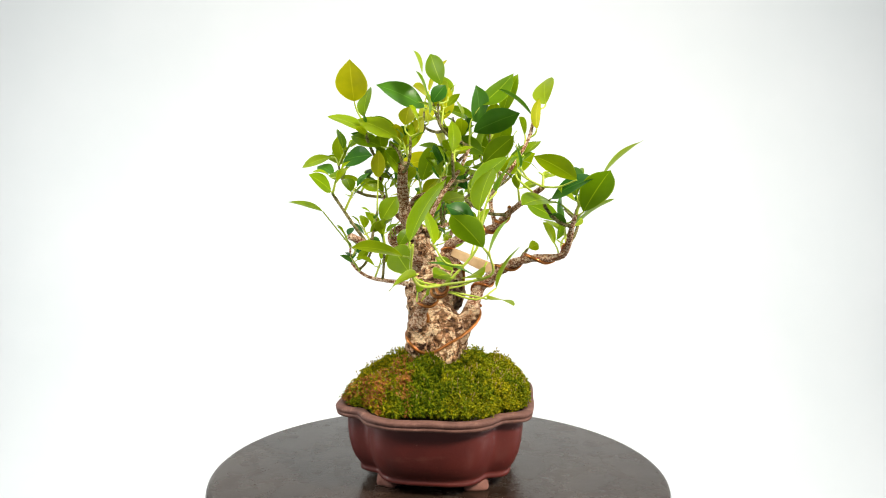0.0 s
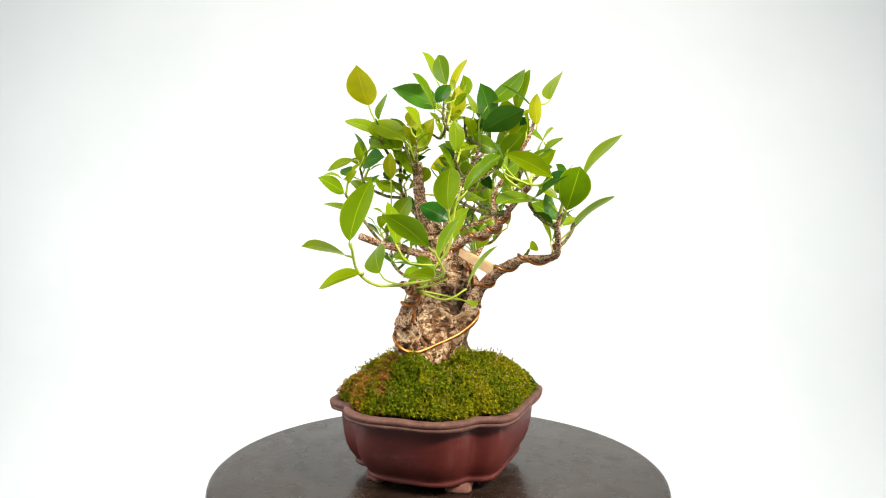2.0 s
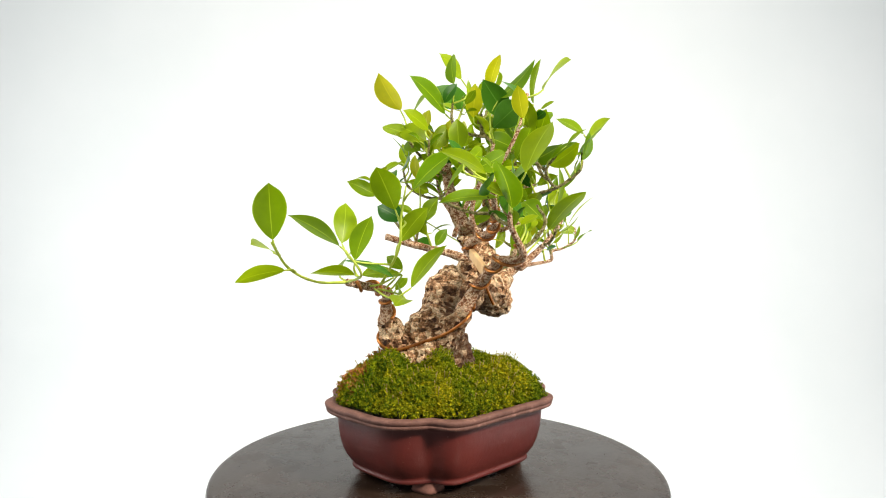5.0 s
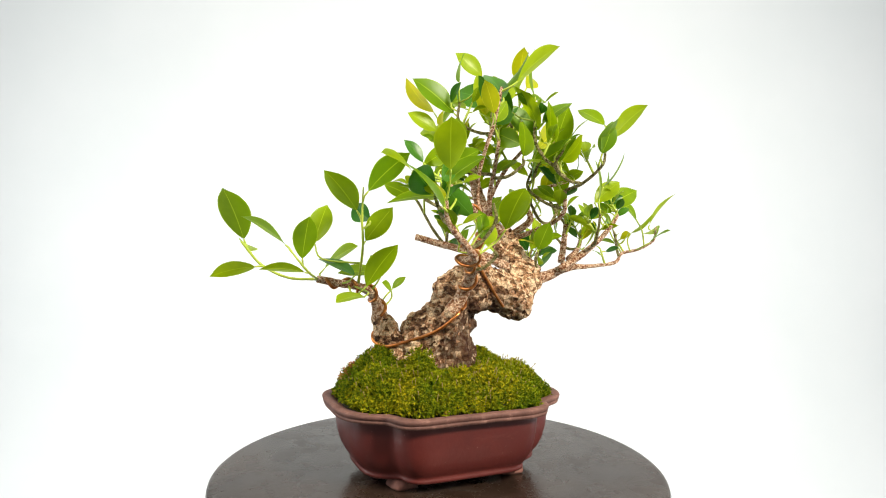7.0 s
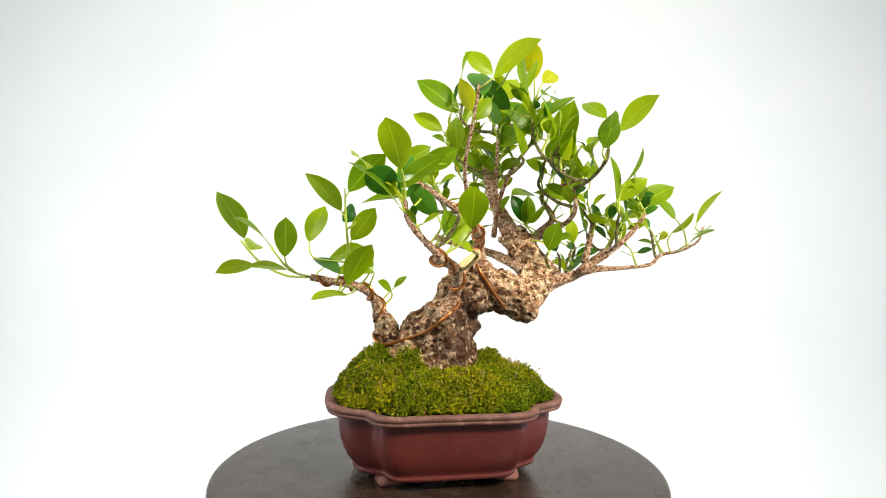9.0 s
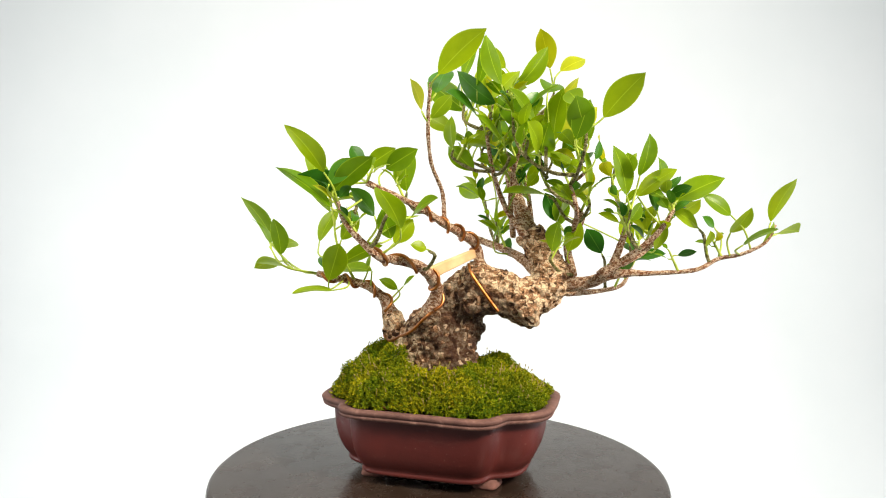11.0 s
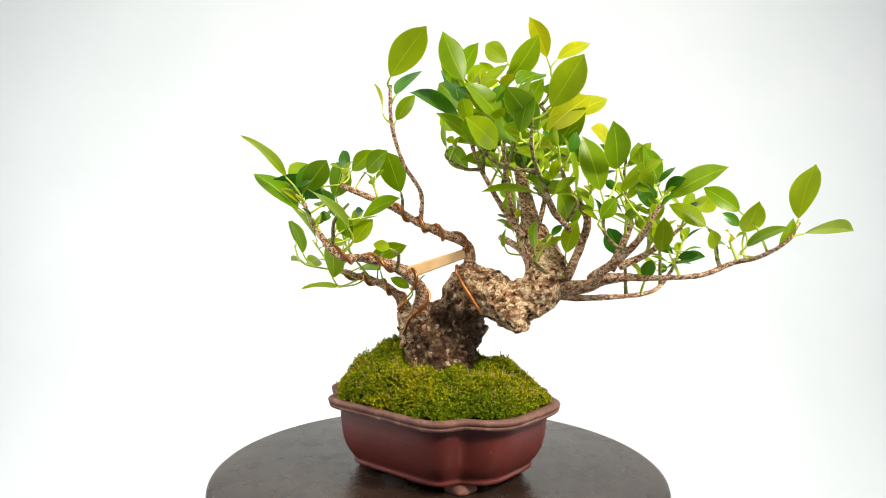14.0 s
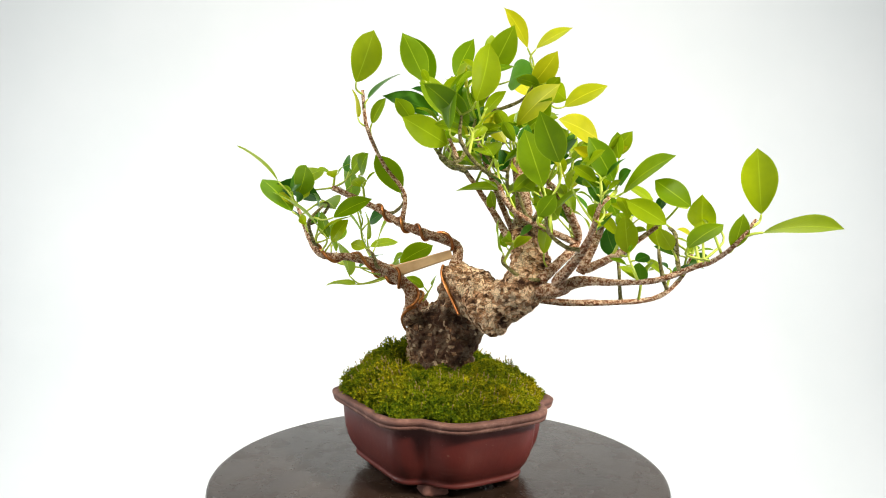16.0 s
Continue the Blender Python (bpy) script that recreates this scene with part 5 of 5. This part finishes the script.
leaf("m", "G13", (0.0377, 0.0788, 0.2645), (0.0633, 0.0589, 0.2937), 0.0218, -63, 0.12)
petiole("Z", (-0.0183, 0.102, 0.2267), (-0.0202, 0.1087, 0.2341), (-0.0191, 0.1096, 0.2417))
leaf("m", "Z", (-0.0191, 0.1096, 0.2417), (-0.0076, 0.1, 0.2772), 0.0193, -60, 0.12)
petiole("G27", (0.0333, 0.0575, 0.2467), (0.0349, 0.0563, 0.2504), (0.0372, 0.0545, 0.2531))
leaf("m", "G27", (0.0372, 0.0545, 0.2531), (0.0629, 0.0346, 0.2755), 0.0197, -50, 0.12)
petiole("G29", (0.0036, 0.1174, 0.2112), (0.004, 0.1177, 0.2159), (0.0048, 0.1172, 0.2204))
leaf("m", "G29", (0.0048, 0.1172, 0.2204), (0.0137, 0.1094, 0.262), 0.0216, -39, 0.12)

petiole("Y", (-0.096, 0.167, 0.1768), (-0.106, 0.128, 0.196), (-0.113, 0.097, 0.2105))
leaf("m", "Y", (-0.113, 0.097, 0.2105), (-0.148, 0.0975, 0.2194), 0.0150, -20, 0.12)


def shoot(key, share, n, size, seed):
    """A short leafy side shoot on a twig: a green stem with n leaves set in a spiral."""
    rng = random.Random(seed)
    line = spline([Vector(q) for q in PATHS[key]], 12)
    k = min(len(line) - 1, int(share * (len(line) - 1)))
    foot = Vector(line[k][:3])
    a = rng.uniform(0, 6.28)
    d = Vector((0.55 * math.cos(a), 0.55 * math.sin(a), rng.uniform(0.6, 1.0))).normalized()
    tall = size * rng.uniform(0.55, 0.95)
    bend = foot + d * tall * 0.5 + Vector((0, 0, 0.002))
    top = foot + d * tall + Vector((0, 0, 0.004))
    bm = bmesh.new()
    tube(bm, [(*foot, 0.0011), (*bend, 0.0010), (*top, 0.0007)], 4, 6)
    part("shoot", bm, STEM, BOUGHS[key])
    for i in range(n):
        f = 0.35 + 0.65 * (i + 1) / n
        at = foot.lerp(bend, f * 2) if f < 0.5 else bend.lerp(top, f * 2 - 1)
        b = a + 2.4 * i + rng.uniform(-0.4, 0.4)
        out = Vector((math.cos(b), math.sin(b), rng.uniform(0.15, 1.2))).normalized()
        L = size * rng.uniform(0.75, 1.15) * (0.65 if i == n - 1 else 1)
        root = at + out * 0.0045
        petiole(key, at, at + out * 0.002 + Vector((0, 0, 0.0006)), root, 0.0006)
        leaf(rng.choices("mdy", (7, 2.2, 1))[0], key, root, root + out * L, L * rng.uniform(0.42, 0.56), rng.uniform(-55, 55), rng.uniform(0.05, 0.3), rng.uniform(0.1, 0.35))


for key, shares, n, size in [("U", (0.55, 0.8, 1.0), 4, 0.024), ("X", (0.5, 0.66), 4, 0.021), ("G11", (0.5, 0.95), 4, 0.022), ("G9", (0.4, 0.9), 4, 0.018), ("G3", (0.5,), 4, 0.018), ("G12", (0.6,), 4, 0.018), ("G18", (0.6,), 4, 0.016), ("G24", (0.7,), 3, 0.015), ("K", (0.55, 0.75, 0.95), 4, 0.024), ("J", (0.5, 0.75, 1.0), 4, 0.024),
                             ("N", (0.45, 0.7, 0.95), 4, 0.024), ("Z", (0.55, 0.8, 1.0), 4, 0.022), ("Z2", (0.5, 0.9), 4, 0.022), ("W", (0.35, 0.6, 0.85), 4, 0.017),
                             ("Wa", (0.6, 1.0), 4, 0.019), ("Wb", (0.45, 0.75, 1.0), 4, 0.019), ("Y", (0.55, 0.68, 0.82, 0.97), 4, 0.020), ("V", (0.45, 0.65), 3, 0.014),
                             ("Q", (0.80, 0.92), 4, 0.015), ("R", (0.88, 1.0), 3, 0.015), ("G0", (0.6,), 4, 0.020), ("G2", (0.5,), 4, 0.020), ("G4", (0.6,), 4, 0.018),
                             ("G6", (0.6,), 4, 0.018), ("G7", (0.5,), 4, 0.018), ("G8", (0.4, 0.75, 1.0), 4, 0.021), ("G10", (0.6,), 4, 0.018), ("G17", (0.7,), 4, 0.018)]:
    for i, share in enumerate(shares):
        shoot(key, share, n, size, key + str(i))


# ---- copper training wire and the bamboo wedge ----
EXTRA = []


def copper(pts, r=0.0013):
    bm = bmesh.new()
    tube(bm, [(*p, r) for p in pts], 4, 8)
    ob = tagged(new("copper_wire", mesh("copper_wire", bm, COPPER)), "bent copper training wire wound on the bonsai", "wire", "training wires")
    EXTRA.append(ob)
    return ob


def hug(pts, lift=0.0018):
    """The line through pts laid on the trunk's skin."""
    skin = BOUGHS["trunk"].evaluated_get(bpy.context.evaluated_depsgraph_get())
    out = []
    for q in spline([(*p, 0) for p in pts], 3):
        ok, at, nrm, _ = skin.closest_point_on_mesh(Vector(q[:3]))
        out.append(at + nrm * lift)
    for _ in range(10):
        out = [out[0]] + [(a + 2 * b + c) / 4 for a, b, c in zip(out, out[1:], out[2:])] + [out[-1]]
    last = []
    for p in out:
        ok, at, nrm, _ = skin.closest_point_on_mesh(p)
        last.append(p if (p - at).dot(nrm) > lift else at + nrm * lift)
    for _ in range(8):
        last = [last[0]] + [(a + 2 * b + c) / 4 for a, b, c in zip(last, last[1:], last[2:])] + [last[-1]]
    return last


def wedge(a, b):
    """A split bamboo sliver jammed between two branches."""
    a, b = Vector(a), Vector(b)
    d = (b - a).normalized()
    s = Vector((0, 0, 1)) - d * d.z
    s.normalize()
    w = d.cross(s)
    bm = bmesh.new()
    rows = []
    for k in range(9):
        f = k / 8
        c = a.lerp(b, f * 1.04 - 0.02)
        hs, hw = 0.0047 - 0.0012 * f, 0.0022
        ring = [(-1, -0.6), (-0.85, -1), (0.85, -1), (1, -0.6), (1, 0.6), (0.8, 1), (-0.8, 1), (-1, 0.6)]
        rows.append([bm.verts.new(c + s * hs * p + w * hw * (q + 0.25 * (1 - p * p)) + s * 0.0002 * noise.noise(c * 300)) for p, q in ring])
    for m, n in zip(rows, rows[1:]):
        for i in range(8):
            bm.faces.new((m[i], m[(i + 1) % 8], n[(i + 1) % 8], n[i]))
    bm.faces.new(rows[0][::-1])
    bm.faces.new(rows[-1])
    return tagged(new("bamboo_wedge", mesh("bamboo_wedge", bm, WOOD, False)), "pale split bamboo wedge spreading two branches", "wedge")


def coil(key, a, b, turns, lead=(), tail=(), out=0.0009, phase=0.0):
    """Wire wound round a branch from share a to share b of its length, with straight ends through lead and tail."""
    line = spline([Vector(q) for q in PATHS[key]], 24)
    n = int(turns * 10)
    pts, prev = [Vector(p) for p in lead], None
    for i in range(n + 1):
        f = (a + (b - a) * i / n) * (len(line) - 1)
        k = min(int(f), len(line) - 2)
        q = line[k].lerp(line[k + 1], f - k)
        d = (Vector(line[k + 1][:3]) - Vector(line[k][:3])).normalized()
        u = d.cross(Vector((0, 0, 1))) if prev is None else prev - d * prev.dot(d)
        u.normalize()
        prev = u
        ang = phase + 2 * math.pi * turns * i / n
        pts.append(Vector(q[:3]) + (u * math.cos(ang) + d.cross(u) * math.sin(ang)) * (q[3] * 1.08 + out))
    return copper(pts + [Vector(p) for p in tail])


coil("P", 0.08, 0.95, 3.2, phase=2.2)
copper(hug([(-0.024, -0.036, 0.114), (-0.0228, -0.0479, 0.1127), (-0.0213, -0.0505, 0.1078), (-0.016, -0.0508, 0.103), (-0.0117, -0.0462, 0.1003), (-0.0041, -0.0406, 0.1), (0.0038, -0.0334, 0.1022), (0.0118, -0.0264, 0.106), (0.0202, -0.0192, 0.1112), (0.0278, -0.0114, 0.1179), (0.0317, -0.0055, 0.1249), (0.0312, 0.0005, 0.129), (0.026, 0.0045, 0.134)]))
copper(hug([(0.0165, 0.0255, 0.166), (0.0193, 0.027, 0.1599), (0.019, 0.032, 0.154), (0.0185, 0.037, 0.147), (0.0185, 0.043, 0.139), (0.018, 0.049, 0.1305)]))
coil("Q", 0.05, 0.78, 3.6, phase=1.0)
coil("R", 0.15, 0.82, 4.0, phase=0.5)
EXTRA.append(wedge((0.0439, 0.0002, 0.1606), (0.0113, 0.0279, 0.1743)))


# ---- what turns ----
TABLE = turntable()
POT = flower_pot()
SOFT = moss()


def motions():
    turn = [(0, 0.00), (0.5, -4.91), (1, -6.85), (1.5, -10.58), (2, -13.93), (2.5, -17.35), (3, -23.33), (3.5, -25.81), (4, -29.23), (4.2, -31.07), (6.3, -52.29), (6.5, -55.17), (7, -60.46), (7.5, -60.46), (8, -60.54), (8.5, -66.88), (9, -74.15), (9.2, -76.82), (11.3, -102.08), (11.5, -103.13), (12, -107.09), (12.5, -110.36), (13, -118.18), (13.5, -121.87), (14, -122.55), (14.5, -127.58), (15, -131.50), (15.5, -136.51), (16, -143.33)]
    for thing in [TABLE, POT, TREE, *SOFT, *EXTRA]:
        walk(thing, [(t, pose(0, 0, 0, 0, 0, a)) for t, a in turn])


motions()
